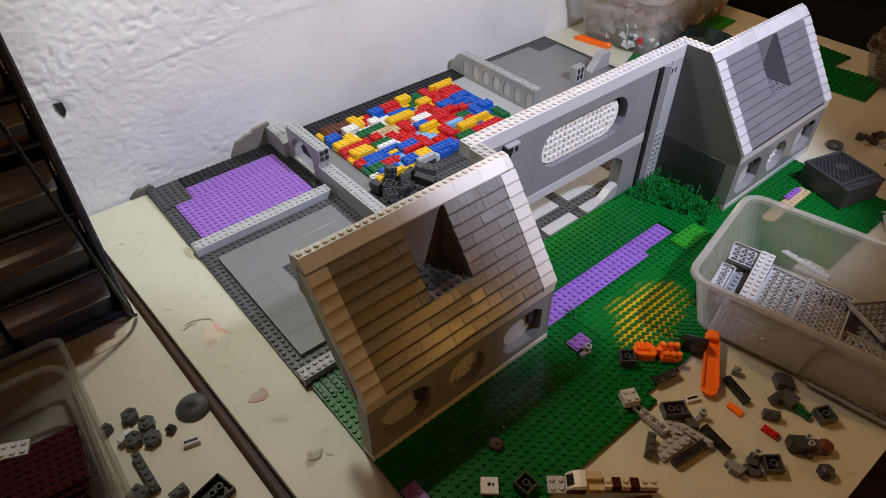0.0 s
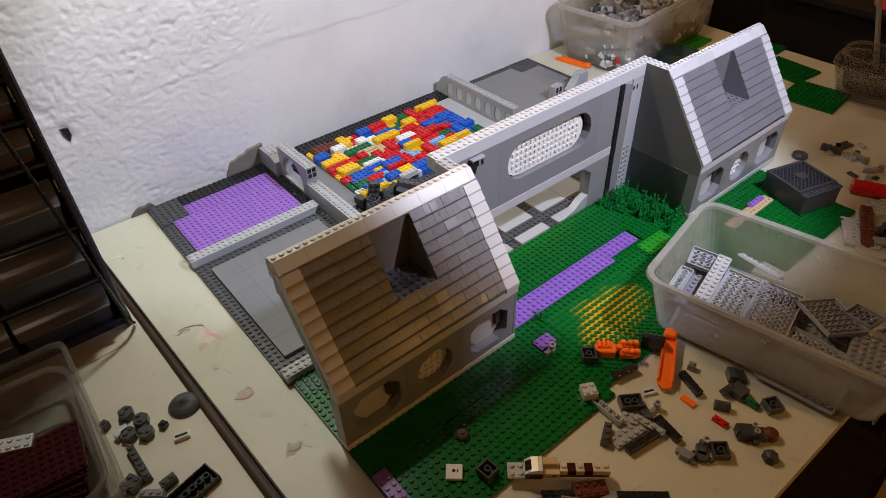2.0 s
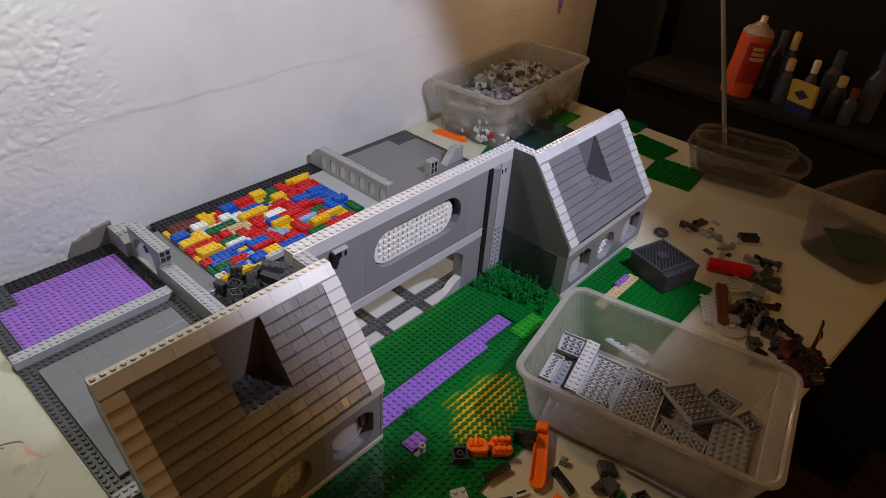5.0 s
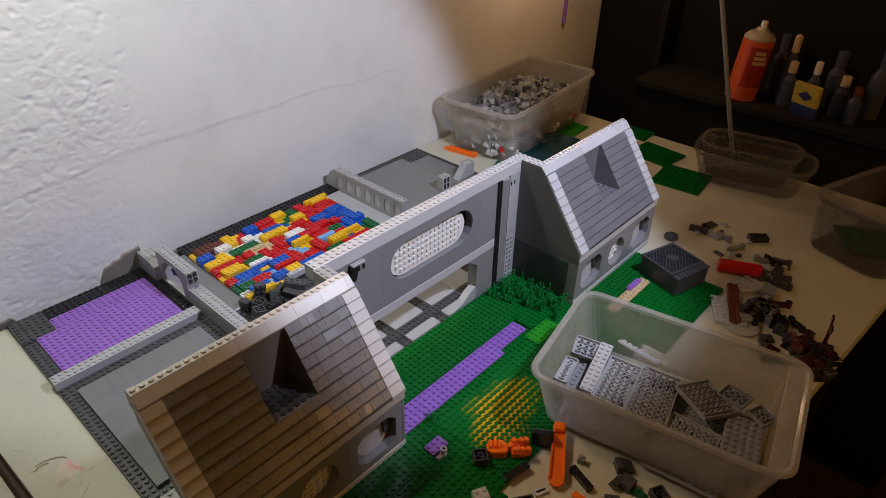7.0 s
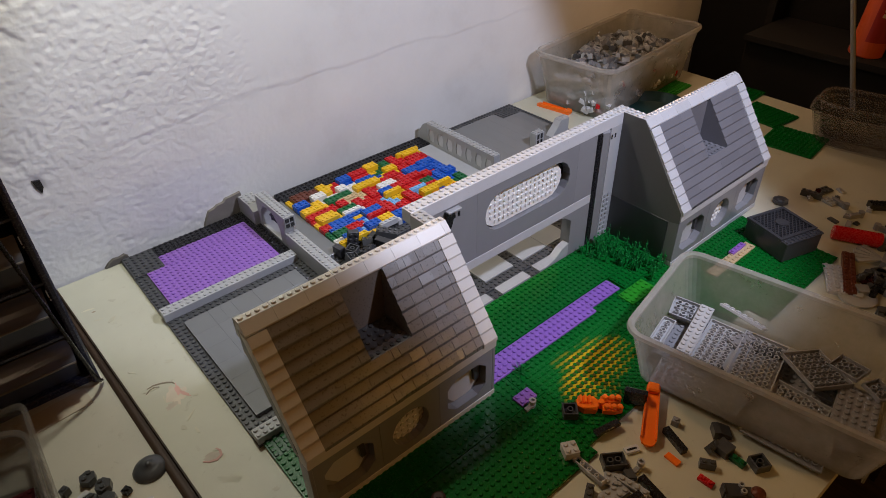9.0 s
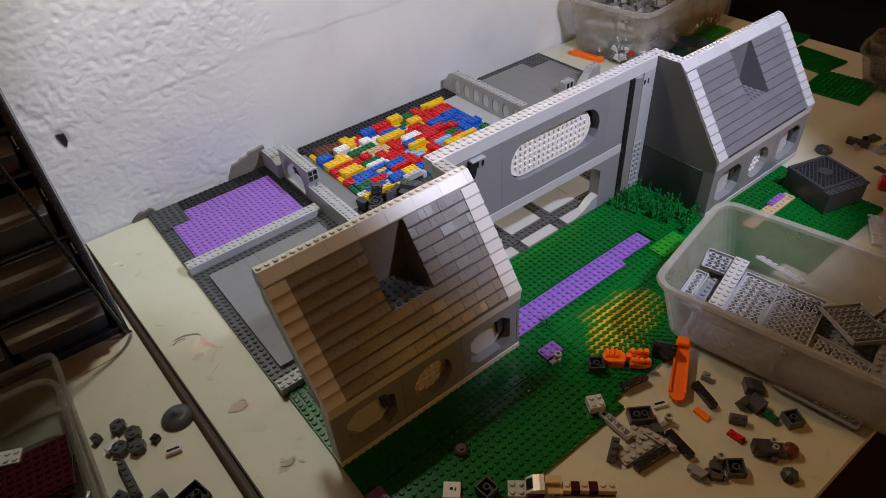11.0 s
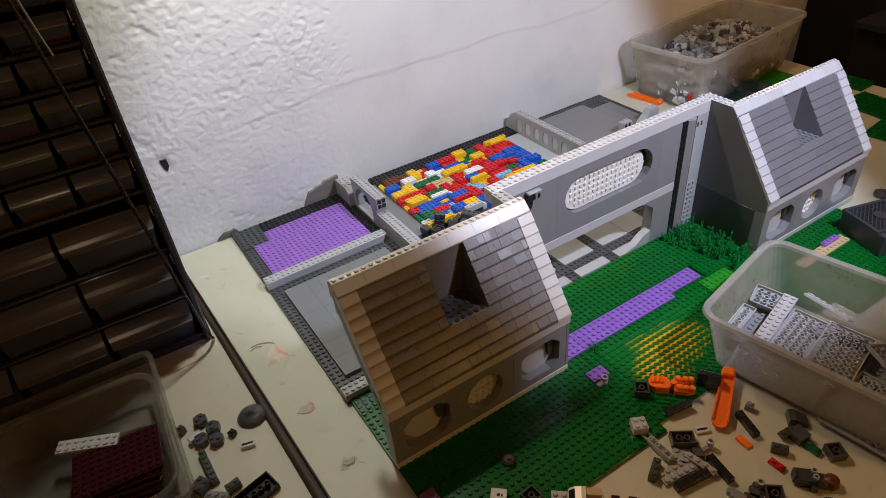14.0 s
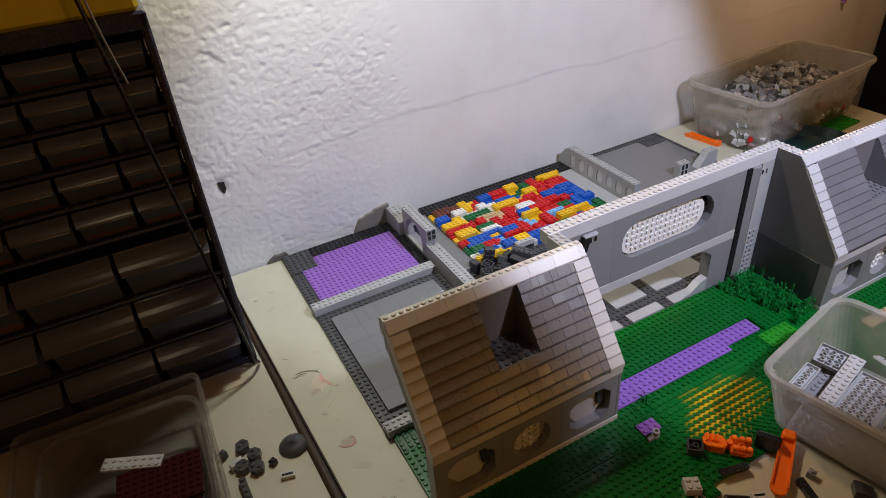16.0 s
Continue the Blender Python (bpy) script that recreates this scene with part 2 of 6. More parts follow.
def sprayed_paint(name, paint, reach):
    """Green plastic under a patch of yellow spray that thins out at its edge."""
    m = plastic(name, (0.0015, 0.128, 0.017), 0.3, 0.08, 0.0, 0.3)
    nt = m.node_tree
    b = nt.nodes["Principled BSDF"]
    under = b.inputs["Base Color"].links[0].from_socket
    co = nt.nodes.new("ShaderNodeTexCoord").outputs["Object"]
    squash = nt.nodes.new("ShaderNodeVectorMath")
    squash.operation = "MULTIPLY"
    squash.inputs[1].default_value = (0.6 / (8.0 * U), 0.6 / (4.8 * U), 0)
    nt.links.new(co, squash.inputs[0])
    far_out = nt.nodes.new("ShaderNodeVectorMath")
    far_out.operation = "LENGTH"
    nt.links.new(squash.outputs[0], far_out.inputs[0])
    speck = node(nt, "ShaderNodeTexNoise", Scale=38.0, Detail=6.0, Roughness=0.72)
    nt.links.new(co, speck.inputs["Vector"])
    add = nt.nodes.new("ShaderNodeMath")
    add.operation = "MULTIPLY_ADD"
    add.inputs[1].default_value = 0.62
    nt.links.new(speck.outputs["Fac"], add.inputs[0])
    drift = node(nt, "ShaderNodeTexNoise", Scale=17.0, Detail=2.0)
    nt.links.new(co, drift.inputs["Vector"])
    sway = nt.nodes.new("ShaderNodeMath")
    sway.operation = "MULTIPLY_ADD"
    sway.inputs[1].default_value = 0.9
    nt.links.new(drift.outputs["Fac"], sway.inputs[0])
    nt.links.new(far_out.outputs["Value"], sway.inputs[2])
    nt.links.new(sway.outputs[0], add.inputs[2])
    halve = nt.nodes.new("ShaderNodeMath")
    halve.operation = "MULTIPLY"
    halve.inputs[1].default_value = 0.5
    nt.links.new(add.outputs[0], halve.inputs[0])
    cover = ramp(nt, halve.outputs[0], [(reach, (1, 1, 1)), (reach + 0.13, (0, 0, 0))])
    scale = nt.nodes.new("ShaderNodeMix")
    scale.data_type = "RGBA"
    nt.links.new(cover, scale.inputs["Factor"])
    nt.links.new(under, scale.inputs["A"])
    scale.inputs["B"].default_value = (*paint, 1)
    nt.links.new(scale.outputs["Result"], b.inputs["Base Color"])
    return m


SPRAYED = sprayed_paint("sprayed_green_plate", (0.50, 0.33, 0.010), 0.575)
# same yellow spray, darkened on the studs to carry their shading
SPRAYED_STUD_SHADED = sprayed_paint("sprayed_studs_shaded", (0.07, 0.085, 0.010), 0.54)
# near-black colour puts the darkness of the unlit room end into wall and shelf
ROOM = plastic("unlit_room_black", (0.003, 0.0026, 0.0026), 0.9)
ROOMWALL = plastic("ochre_room_paint", (0.45, 0.27, 0.11), 0.8)


# ---- mesh helpers, all in studs ----
class Shape:
    """Collects boxes, prisms, cylinders and studs; coordinates in studs."""

    def __init__(self):
        self.v, self.f = [], []

    def add(self, verts, faces):
        n = len(self.v)
        self.v += [tuple(p) for p in verts]
        self.f += [tuple(i + n for i in face) for face in faces]
        return self

    def box(self, x0, y0, z0, x1, y1, z1, c=0.05):
        """A box with chamfered edges."""
        c = min(c, (x1 - x0) / 2.2, (y1 - y0) / 2.2, (z1 - z0) / 2.2)
        lo, hi, vs, ids = (x0, y0, z0), (x1, y1, z1), [], {}
        for sx in (0, 1):
            for sy in (0, 1):
                for sz in (0, 1):
                    s = (sx, sy, sz)
                    for a in range(3):
                        p = []
                        for k in range(3):
                            e = hi[k] if s[k] else lo[k]
                            p.append(e if k == a else e + (-c if s[k] else c))
                        ids[s, a] = len(vs)
                        vs.append(p)
        fs = []
        for a in range(3):
            u, w = (a + 1) % 3, (a + 2) % 3
            for s in (0, 1):
                q = []
                for m, n in ((0, 0), (1, 0), (1, 1), (0, 1)):
                    k = [0, 0, 0]
                    k[a], k[u], k[w] = s, m, n
                    q.append(ids[tuple(k), a])
                fs.append(q if s else q[::-1])
            for m in (0, 1):
                for n in (0, 1):
                    k0, k1 = [0, 0, 0], [0, 0, 0]
                    k0[u] = k1[u] = m
                    k0[w] = k1[w] = n
                    k1[a] = 1
                    q = [ids[tuple(k0), u], ids[tuple(k1), u], ids[tuple(k1), w], ids[tuple(k0), w]]
                    fs.append(q if m == n else q[::-1])
        for sx in (0, 1):
            for sy in (0, 1):
                for sz in (0, 1):
                    q = [ids[(sx, sy, sz), a] for a in range(3)]
                    fs.append(q if (sx + sy + sz) % 2 else q[::-1])
        return self.add(vs, fs)

    def prism(self, poly, axis, a, b):
        """A polygon in the two other axes, drawn out along an axis from a to b."""
        n, vs = len(poly), []
        for t in (a, b):
            for p, q in poly:
                vs.append({"x": (t, p, q), "y": (p, t, q), "z": (p, q, t)}[axis])
        area = sum(poly[i][0] * poly[(i + 1) % n][1] - poly[(i + 1) % n][0] * poly[i][1] for i in range(n))
        flip = (area > 0) == (axis != "y")
        if (b < a):
            flip = not flip
        fs = [tuple(range(n))[::-1], tuple(range(n, 2 * n))]
        fs += [(i, (i + 1) % n, n + (i + 1) % n, n + i) for i in range(n)]
        return self.add(vs, fs if flip else [f[::-1] for f in fs])

    def tube(self, x, y, z0, z1, r, n=10, r2=None, cap=True):
        r2 = r if r2 is None else r2
        vs = []
        for z, rr in ((z0, r), (z1, r2)):
            vs += [(x + rr * math.cos(2 * math.pi * i / n), y + rr * math.sin(2 * math.pi * i / n), z) for i in range(n)]
        fs = [(i, (i + 1) % n, n + (i + 1) % n, n + i) for i in range(n)]
        if cap:
            fs += [tuple(range(n, 2 * n)), tuple(range(n))[::-1]]
        return self.add(vs, fs)

    def ring(self, x, y, z0, z1, r, r2, n=8):
        """An open pipe standing on z0."""
        vs = []
        for rr, z in ((r, z0), (r, z1), (r2, z1), (r2, z0)):
            vs += [(x + rr * math.cos(2 * math.pi * i / n), y + rr * math.sin(2 * math.pi * i / n), z) for i in range(n)]
        return self.add(vs, [(k * n + i, k * n + (i + 1) % n, (k + 1) * n + (i + 1) % n, (k + 1) * n + i) for k in range(3) for i in range(n)])

    def lathe(self, x, y, profile, n=24):
        """A turned body from (radius, height) pairs."""
        vs, fs = [], []
        for r, z in profile:
            vs += [(x + r * math.cos(2 * math.pi * i / n), y + r * math.sin(2 * math.pi * i / n), z) for i in range(n)]
        for k in range(len(profile) - 1):
            fs += [(k * n + i, k * n + (i + 1) % n, (k + 1) * n + (i + 1) % n, (k + 1) * n + i) for i in range(n)]
        fs += [tuple(range(n))[::-1], tuple((len(profile) - 1) * n + i for i in range(n))]
        return self.add(vs, fs)

    def stud(self, x, y, z, n=10):
        r, h = 0.31, 0.22
        vs = []
        for rr, dz in ((r, -0.01), (r, h - 0.05), (r - 0.05, h)):
            vs += [(x + rr * math.cos(2 * math.pi * i / n), y + rr * math.sin(2 * math.pi * i / n), z + dz) for i in range(n)]
        fs = [(k * n + i, k * n + (i + 1) % n, (k + 1) * n + (i + 1) % n, (k + 1) * n + i) for k in (0, 1) for i in range(n)]
        return self.add(vs, fs + [tuple(range(2 * n, 3 * n))])

    def studs(self, x0, x1, y0, y1, z, skip=None):
        nx, ny = max(1, round(x1 - x0)), max(1, round(y1 - y0))
        for i in range(nx):
            for j in range(ny):
                x, y = x0 + (i + 0.5) * (x1 - x0) / nx, y0 + (j + 0.5) * (y1 - y0) / ny
                if not skip or not skip(x, y):
                    self.stud(x, y, z)
        return self

    def slab(self, x0, x1, y0, y1, z0, z1, studs=True, c=0.04):
        """A plate with or without studs."""
        self.box(x0, y0, z0, x1, y1, z1, c)
        return self.studs(x0, x1, y0, y1, z1) if studs else self

    def holed(self, x0, x1, z0, z1, y0, y1, hole):
        """An upright panel in x and z with an opening (list of x, z, turning left) through it from y0 to y1."""
        cx, cz = sum(p[0] for p in hole) / len(hole), sum(p[1] for p in hole) / len(hole)
        pts = []
        for p in list(hole):
            pts.append((math.atan2(p[1] - cz, p[0] - cx), p))
        for q in ((x0, z0), (x1, z0), (x1, z1), (x0, z1)):
            a = math.atan2(q[1] - cz, q[0] - cx)
            best = None
            for i in range(len(hole)):
                (ax, az), (bx, bz) = hole[i], hole[(i + 1) % len(hole)]
                dx, dz = math.cos(a), math.sin(a)
                den = dx * (bz - az) - dz * (bx - ax)
                if abs(den) < 1e-9:
                    continue
                t = ((ax - cx) * (bz - az) - (az - cz) * (bx - ax)) / den
                s = ((ax - cx) * dz - (az - cz) * dx) / den
                if t > 0 and -1e-6 <= s <= 1 + 1e-6:
                    best = (cx + t * dx, cz + t * dz)
            pts.append((a, best))
        pts.sort()
        ring, n = [], len(pts)
        for a, p in pts:
            dx, dz = math.cos(a), math.sin(a)
            t = min([(x1 - cx) / dx if dx > 1e-9 else 1e9, (x0 - cx) / dx if dx < -1e-9 else 1e9, (z1 - cz) / dz if dz > 1e-9 else 1e9, (z0 - cz) / dz if dz < -1e-9 else 1e9])
            ring.append((p, (cx + t * dx, cz + t * dz)))
        vs = []
        for y in (y0, y1):
            for k in (0, 1):
                vs += [(r[k][0], y, r[k][1]) for r in ring]
        fs = []
        for i in range(n):
            j = (i + 1) % n
            fs += [(i, n + i, n + j, j), (2 * n + j, 3 * n + j, 3 * n + i, 2 * n + i), (i, j, 2 * n + j, 2 * n + i), (n + j, n + i, 3 * n + i, 3 * n + j)]
        return self.add(vs, fs)

    def mesh(self, name, mat):
        me = bpy.data.meshes.new(name)
        me.from_pydata([(x * U, y * U, z * U) for x, y, z in self.v], [], self.f)
        me.materials.append(mat)
        me.validate()
        return me


def part(name, shape, mat, parent=None, label="", smooth=False):
    ob = new(name, shape.mesh(name, mat))
    if smooth:
        for p in ob.data.polygons:
            p.use_smooth = True
    if parent:
        ob.parent = parent
    if label:
        ob["label"] = label
    return ob


def thing(name, label, category, group="", at=(0, 0, 0), turn=0, tilt=(0, 0), kind=""):
    ob = new(name)
    ob.empty_display_size = 0.01
    ob.matrix_world = pose(at[0] * U, at[1] * U, at[2] * U, tilt[0], tilt[1], turn)
    return tagged(ob, label, category, group, kind)


def octagon(cx, cz, rx, rz, cut=0.42, n=8):
    return [(cx + s * rx * (1 - a * cut), cz + t * rz * (1 - b * cut)) for s, t, a, b in
            ((1, -1, 0, 1), (1, 1, 0, 1), (1, 1, 1, 0), (-1, 1, 1, 0), (-1, 1, 0, 1), (-1, -1, 0, 1), (-1, -1, 1, 0), (1, -1, 1, 0))]


def circle(cx, cz, r, n=20):
    return [(cx + r * math.cos(2 * math.pi * (i + 0.5) / n), cz + r * math.sin(2 * math.pi * (i + 0.5) / n)) for i in range(n)]


def stadium(x0, x1, z0, z1, n=8):
    r, cz = (z1 - z0) / 2, (z0 + z1) / 2
    out = [(x1 - r + r * math.cos(a), cz + r * math.sin(a)) for a in [-math.pi / 2 + math.pi * i / n for i in range(n + 1)]]
    out += [(x0 + r + r * math.cos(a), cz + r * math.sin(a)) for a in [math.pi / 2 + math.pi * i / n for i in range(n + 1)]]
    return out


# ---- the room ----
def wall_slab(name, x0, y0, z0, x1, y1, z1, mat, label, cat="wall"):
    s = Shape().box(x0, y0, z0, x1, y1, z1, 0.02)
    return tagged(part(name, s, mat), label, cat, kind="structure")


north = wall_slab("wall_north", -150, 69.4, -95, 192, 76, 190, PAINT, "thick white paint over rough concrete block wall", "wall")


def wave_noise(x, z, size, seed):
    """Smooth random heights in 0..1 over features of the given size."""
    q = np.random.default_rng(seed).random((256, 256))
    u, v = x / size + 500.0, z / size + 500.0
    i, j = np.floor(u).astype(int), np.floor(v).astype(int)
    f, g = u - i, v - j
    f, g = f * f * (3 - 2 * f), g * g * (3 - 2 * g)
    i, j, i1, j1 = i % 256, j % 256, (i + 1) % 256, (j + 1) % 256
    return (q[i, j] * (1 - f) + q[i1, j] * f) * (1 - g) + (q[i, j1] * (1 - f) + q[i1, j1] * f) * g


def soft_step(v, a, b):
    t = np.clip((v - a) / (b - a), 0, 1)
    return t * t * (3 - 2 * t)


def plaster():
    """The painted face: crusty blocks at one end, smoothed ones further on, joints between courses."""
    gx, gz = np.meshgrid(np.concatenate([np.arange(-62, 70, 0.25), np.arange(70, 191, 0.8)]), np.arange(-4, 84, 0.27), indexing="ij")
    wx = gx + 1.6 * (wave_noise(gx, gz, 5, 1) - 0.5)
    wz = gz + 1.2 * (wave_noise(gx, gz, 4, 2) - 0.5)
    joint = 20.0 + 3.0 * soft_step(wx, -10, 36) + 0.6 * (wave_noise(gx, gz * 0, 9, 3) - 0.5)
    upper = soft_step(wz, joint - 0.2, joint + 0.2)
    rough_up = 1 - 0.93 * soft_step(wx, 24 + 10 * wave_noise(gx, gz, 7, 4), 36)
    rough_low = 0.75 - 0.68 * soft_step(wx, 6 + 16 * wave_noise(gx, gz, 8, 5), 34)
    patch = soft_step(wx, 48, 55) * (1 - soft_step(wx, 63.6, 64.4)) * (1 - soft_step(wz, 8, 19))
    rough = rough_up * upper + rough_low * (1 - upper) + 0.55 * patch
    rough *= 0.55 + 0.6 * wave_noise(gx, gz, 11, 6)
    lump = soft_step(0.25 * wave_noise(wx, wz * 1.3, 1.5, 7) + 0.4 * wave_noise(wx, wz * 1.3, 0.85, 8) + 0.35 * wave_noise(gx, gz, 0.6, 9), 0.34, 0.52)
    pock = soft_step(wave_noise(wx, wz, 1.15, 10), 0.72, 0.9)
    h = rough * (0.075 * lump - 0.11 * pock + 0.035 * wave_noise(gx, gz, 0.55, 11))
    h += 0.10 * wave_noise(gx, gz, 17, 12) + 0.03 * wave_noise(gx, gz, 4.5, 13)
    broken = 0.25 + 0.75 * soft_step(wave_noise(gx, gz, 6, 14), 0.25, 0.6)
    groove = np.exp(-((gz - joint) / 0.30) ** 2) - 0.8 * np.exp(-((gz - joint - 0.8) / 0.6) ** 2)
    top = 46.0 + 0.8 * (wave_noise(gx, gz * 0, 8, 15) - 0.5)
    groove += 0.6 * np.exp(-((gz - top) / 0.32) ** 2)
    side = 35.0 + 0.9 * (wave_noise(gx * 0, gz, 6, 16) - 0.5)
    groove += 0.6 * np.exp(-((gx - side) / 0.25) ** 2) * soft_step(gz, 22.8, 23.4) * (1 - soft_step(gz, 45.5, 46.5))
    groove += 0.5 * np.exp(-((gx - side - 29.2) / 0.3) ** 2) * (1 - soft_step(gz, 14, 19))
    h -= 0.05 * groove * broken * (1 - 0.6 * soft_step(gx, 34, 40)) * (1 - 0.7 * soft_step(gx, 60, 80))
    h += 0.06 * upper * soft_step(gx, 34.7, 35.3)
    h -= 0.6 * np.exp(-(((gx + 7.6) / 0.9) ** 2 + ((gz - 18.5) / 1.1) ** 2))
    nx, nz = gx.shape
    s = Shape()
    y = 69.05 - h
    s.v = np.stack([gx, y, gz], -1).reshape(-1, 3).tolist()
    s.f = [(i * nz + j, (i + 1) * nz + j, (i + 1) * nz + j + 1, i * nz + j + 1) for i in range(nx - 1) for j in range(nz - 1)]
    return part("plaster", s, PAINT, north, smooth=True)


plaster()
wall_slab("wall_east", 192, -220, -95, 200, 76, 190, ROOM, "room wall coloured near black for the unlit end", "wall")
wall_slab("wall_west", -158, -220, -95, -150, 76, 190, ROOMWALL, "ochre painted room wall in the dark", "wall")
wall_slab("wall_south", -158, -228, -95, 200, -220, 190, ROOMWALL, "ochre painted room wall in the dark", "wall")
wall_slab("floor", -158, -228, -99, 200, 76, -95, BROWN_EDGE, "dark brown wooden floor boards", "floor")
wall_slab("ceiling", -158, -228, 190, 200, 76, 194, ROOMWALL, "dim plain room ceiling", "ceiling")

# a nail hole and cracks in the wall paint
hole = thing("wall_hole", "small black nail hole with chipped edge in the white wall", "hole", at=(-7.7, 69.1, 18.6), kind="structure")
part("hole", Shape().prism([(-0.55, 1.2), (0.65, 1.0), (0.75, -0.3), (0.2, -1.3), (-0.15, -0.3)], "y", -0.35, 0.03), BLACK, hole)

stone = [(15.8, -0.4), (16.2, 0.8), (16.9, 2.1), (17.4, 2.9), (18.6, 3.1), (19.2, 3.5), (20.6, 3.6), (21.2, 4.2), (22.6, 4.3), (24.4, 4.5), (24.4, -0.4)]
tagged(part("trim", Shape().prism(stone, "y", 68.2, 69.2), plastic("bare_stone", (0.19, 0.175, 0.155), 0.9, 0.45)), "bare brown stone where the wall paint is missing", "bare stone", kind="structure")
stone = [(-3.4, -0.4), (-2.6, 0.3), (-1.6, 0.9), (-0.6, 0.7), (0.4, 1.0), (1.0, 0.4), (1.2, -0.4)]
tagged(part("trim", Shape().prism(stone, "y", 68.2, 69.2), bpy.data.materials["bare_stone"]), "bare grey stone at the foot of the wall", "bare stone", kind="structure")

# ---- the two tables ----
table = thing("worktable", "cream painted worktable with stains beside the wall", "table")
T0 = -0.45
top = Shape().prism([(-7.33, -36.6), (60, -37.5), (154, -46), (155, 68.4), (-11.78, 68.4)], "z", T0 - 3.2, T0)
part("tabletop", top, CREAM, table)
for x, y in ((-5, -32), (-6, 62), (148, -36), (148, 62)):
    part("leg", Shape().box(x - 2.5, y - 2.5, -95, x + 2.5, y + 2.5, T0 - 3.2, 0.2), BROWN_EDGE, table)
part("edge_strip", Shape().prism([(-7.33, -36.6), (-11.78, 68.4), (-11.98, 68.4), (-7.53, -36.6)], "z", T0 - 3.2, T0 - 0.12), EDGE_WOOD, table)

T2 = -1.6
side = thing("side_table", "pale side table with brown edge", "table")
part("tabletop", Shape().prism([(-95, -20), (-10.0, -20), (-12.9, 68.4), (-95, 68.4)], "z", T2 - 3, T2), CREAM2, side)
lip = Shape().prism([(0.0, -3.0), (0.0, 0.1), (0.06, 0.32), (0.2, 0.5), (0.4, 0.6), (0.62, 0.6), (0.82, 0.5), (0.96, 0.3), (1.0, 0.0), (1.0, -3.0)], "y", -20, 68.4)
lip.v = [((-10.0 - 0.0328 * (y + 20)) * (1 - x) + (-8.08 - 0.0424 * (y + 20)) * x, y, T2 + z) for x, y, z in lip.v]
part("edge_strip", lip, EDGE_WOOD, side, "rounded brown wooden edge")
for x, y in ((-90, -15), (-16, -15), (-90, 63), (-18, 63)):
    part("leg", Shape().box(x - 2.5, y - 2.5, -95, x + 2.5, y + 2.5, T2 - 3, 0.2), BROWN_EDGE, side)

# ---- baseplates ----
PLATES = "baseplates under the model"


def baseplate(label, x0, x1, y0, y1, mat, z0=T0, z1=0.0, skip=None):
    b = thing("baseplate", label, "baseplate", PLATES)
    part("sheet", Shape().box(x0, y0, z0 + 0.01, x1, y1, z1, 0.04), mat, b)
    part("stud_field", Shape().studs(x0, x1, y0, y1, z1, skip), mat, b)
    return b


baseplate("green studded baseplate under the front house", 0, 32, -4.7, 14, GREEN)
baseplate("green studded baseplate along the long wall", 32.05, 71.9, -4.7, 14, GREEN)
baseplate("green studded baseplate in front of the far house", 71.95, 96, -18.4, 14, GREEN)
baseplate("green studded baseplate at the front of the table", 0, 32, -16.0, -4.8, GREEN)
baseplate("green studded baseplate below the storage box", 32.05, 71.9, -14.6, -4.8, GREEN)
baseplate("old bluish green baseplate by the table edge", -0.02, 5.2, 10.8, 14.3, TEALGREEN, 0.0, 0.06)
baseplate("dark grey studded baseplate of the near rooms", -0.6, 28.9, 14.05, 68.2, DARK)
baseplate("dark grey studded baseplate under the brick pit", 29, 71.9, 14.05, 68.2, DARK)
baseplate("dark grey studded baseplate of the far room", 72, 100.8, 14.05, 68.2, DARK)


def plate(label, x0, x1, y0, y1, z0, z1, mat, studs=True, name="plate", cat="toy plate", group=""):
    return tagged(part(name, Shape().slab(x0, x1, y0, y1, z0, z1, studs), mat), label, cat, group)


# plates laid on the green
strip = thing("path_plate", "lavender studded path plate stepped at one end", "toy plate")
part("plate", Shape().slab(29, 53, 1.0, 4.9, 0.02, 0.4), PURPLE, strip)
part("plate", Shape().slab(53, 60.4, 2.0, 4.9, 0.02, 0.4), PURPLE, strip)
plate("small lavender plate with six studs", 29.9, 32.9, -4.6, -2.6, 0.02, 0.42, PURPLE)
plate("lavender plate along the table edge", 0.1, 2.1, -13, -5.0, 0.02, 0.42, PURPLE)
plate("bright green plate beside the lavender path", 58.6, 65.0, -2.0, 1.1, 0.02, 0.42, LIME)
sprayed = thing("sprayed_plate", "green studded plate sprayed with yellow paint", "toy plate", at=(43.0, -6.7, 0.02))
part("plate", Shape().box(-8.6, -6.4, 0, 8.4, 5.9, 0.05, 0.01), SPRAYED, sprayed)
part("stud_field", Shape().studs(-8.6, 8.4, -6.4, 5.9, 0.05), SPRAYED_STUD_SHADED, sprayed)
plate("orange tan plate in front of the far house", 75, 88, -7.2, -5.2, 0.02, 0.4, TAN)
plate("violet plate on the tan plate", 82.4, 86.6, -6.0, -5.0, 0.42, 0.9, PURPLE)

# raised green field behind the path, and dark gap beside it
plate("dark green studded plate behind the path", 29.1, 71.8, 5.1, 13.9, 0.02, 0.4, GREEN)
plate("dark green studded plate before the far house", 61.0, 71.8, 1.5, 5.0, 0.02, 0.4, GREEN)

# ---- the near rooms ----
lav = thing("lavender_floor", "lavender studded floor with black and grey border", "toy floor")
part("field", Shape().slab(1.6, 22.2, 48.3, 60.6, 0.02, 0.4, True, 0.004), PURPLE, lav)
part("field", Shape().slab(5.0, 22.2, 60.6, 64.2, 0.02, 0.4, True, 0.004), PURPLE, lav)
part("back_border", Shape().slab(5.0, 24.4, 64.25, 67.8, 0.02, 0.45), BLACK, lav)
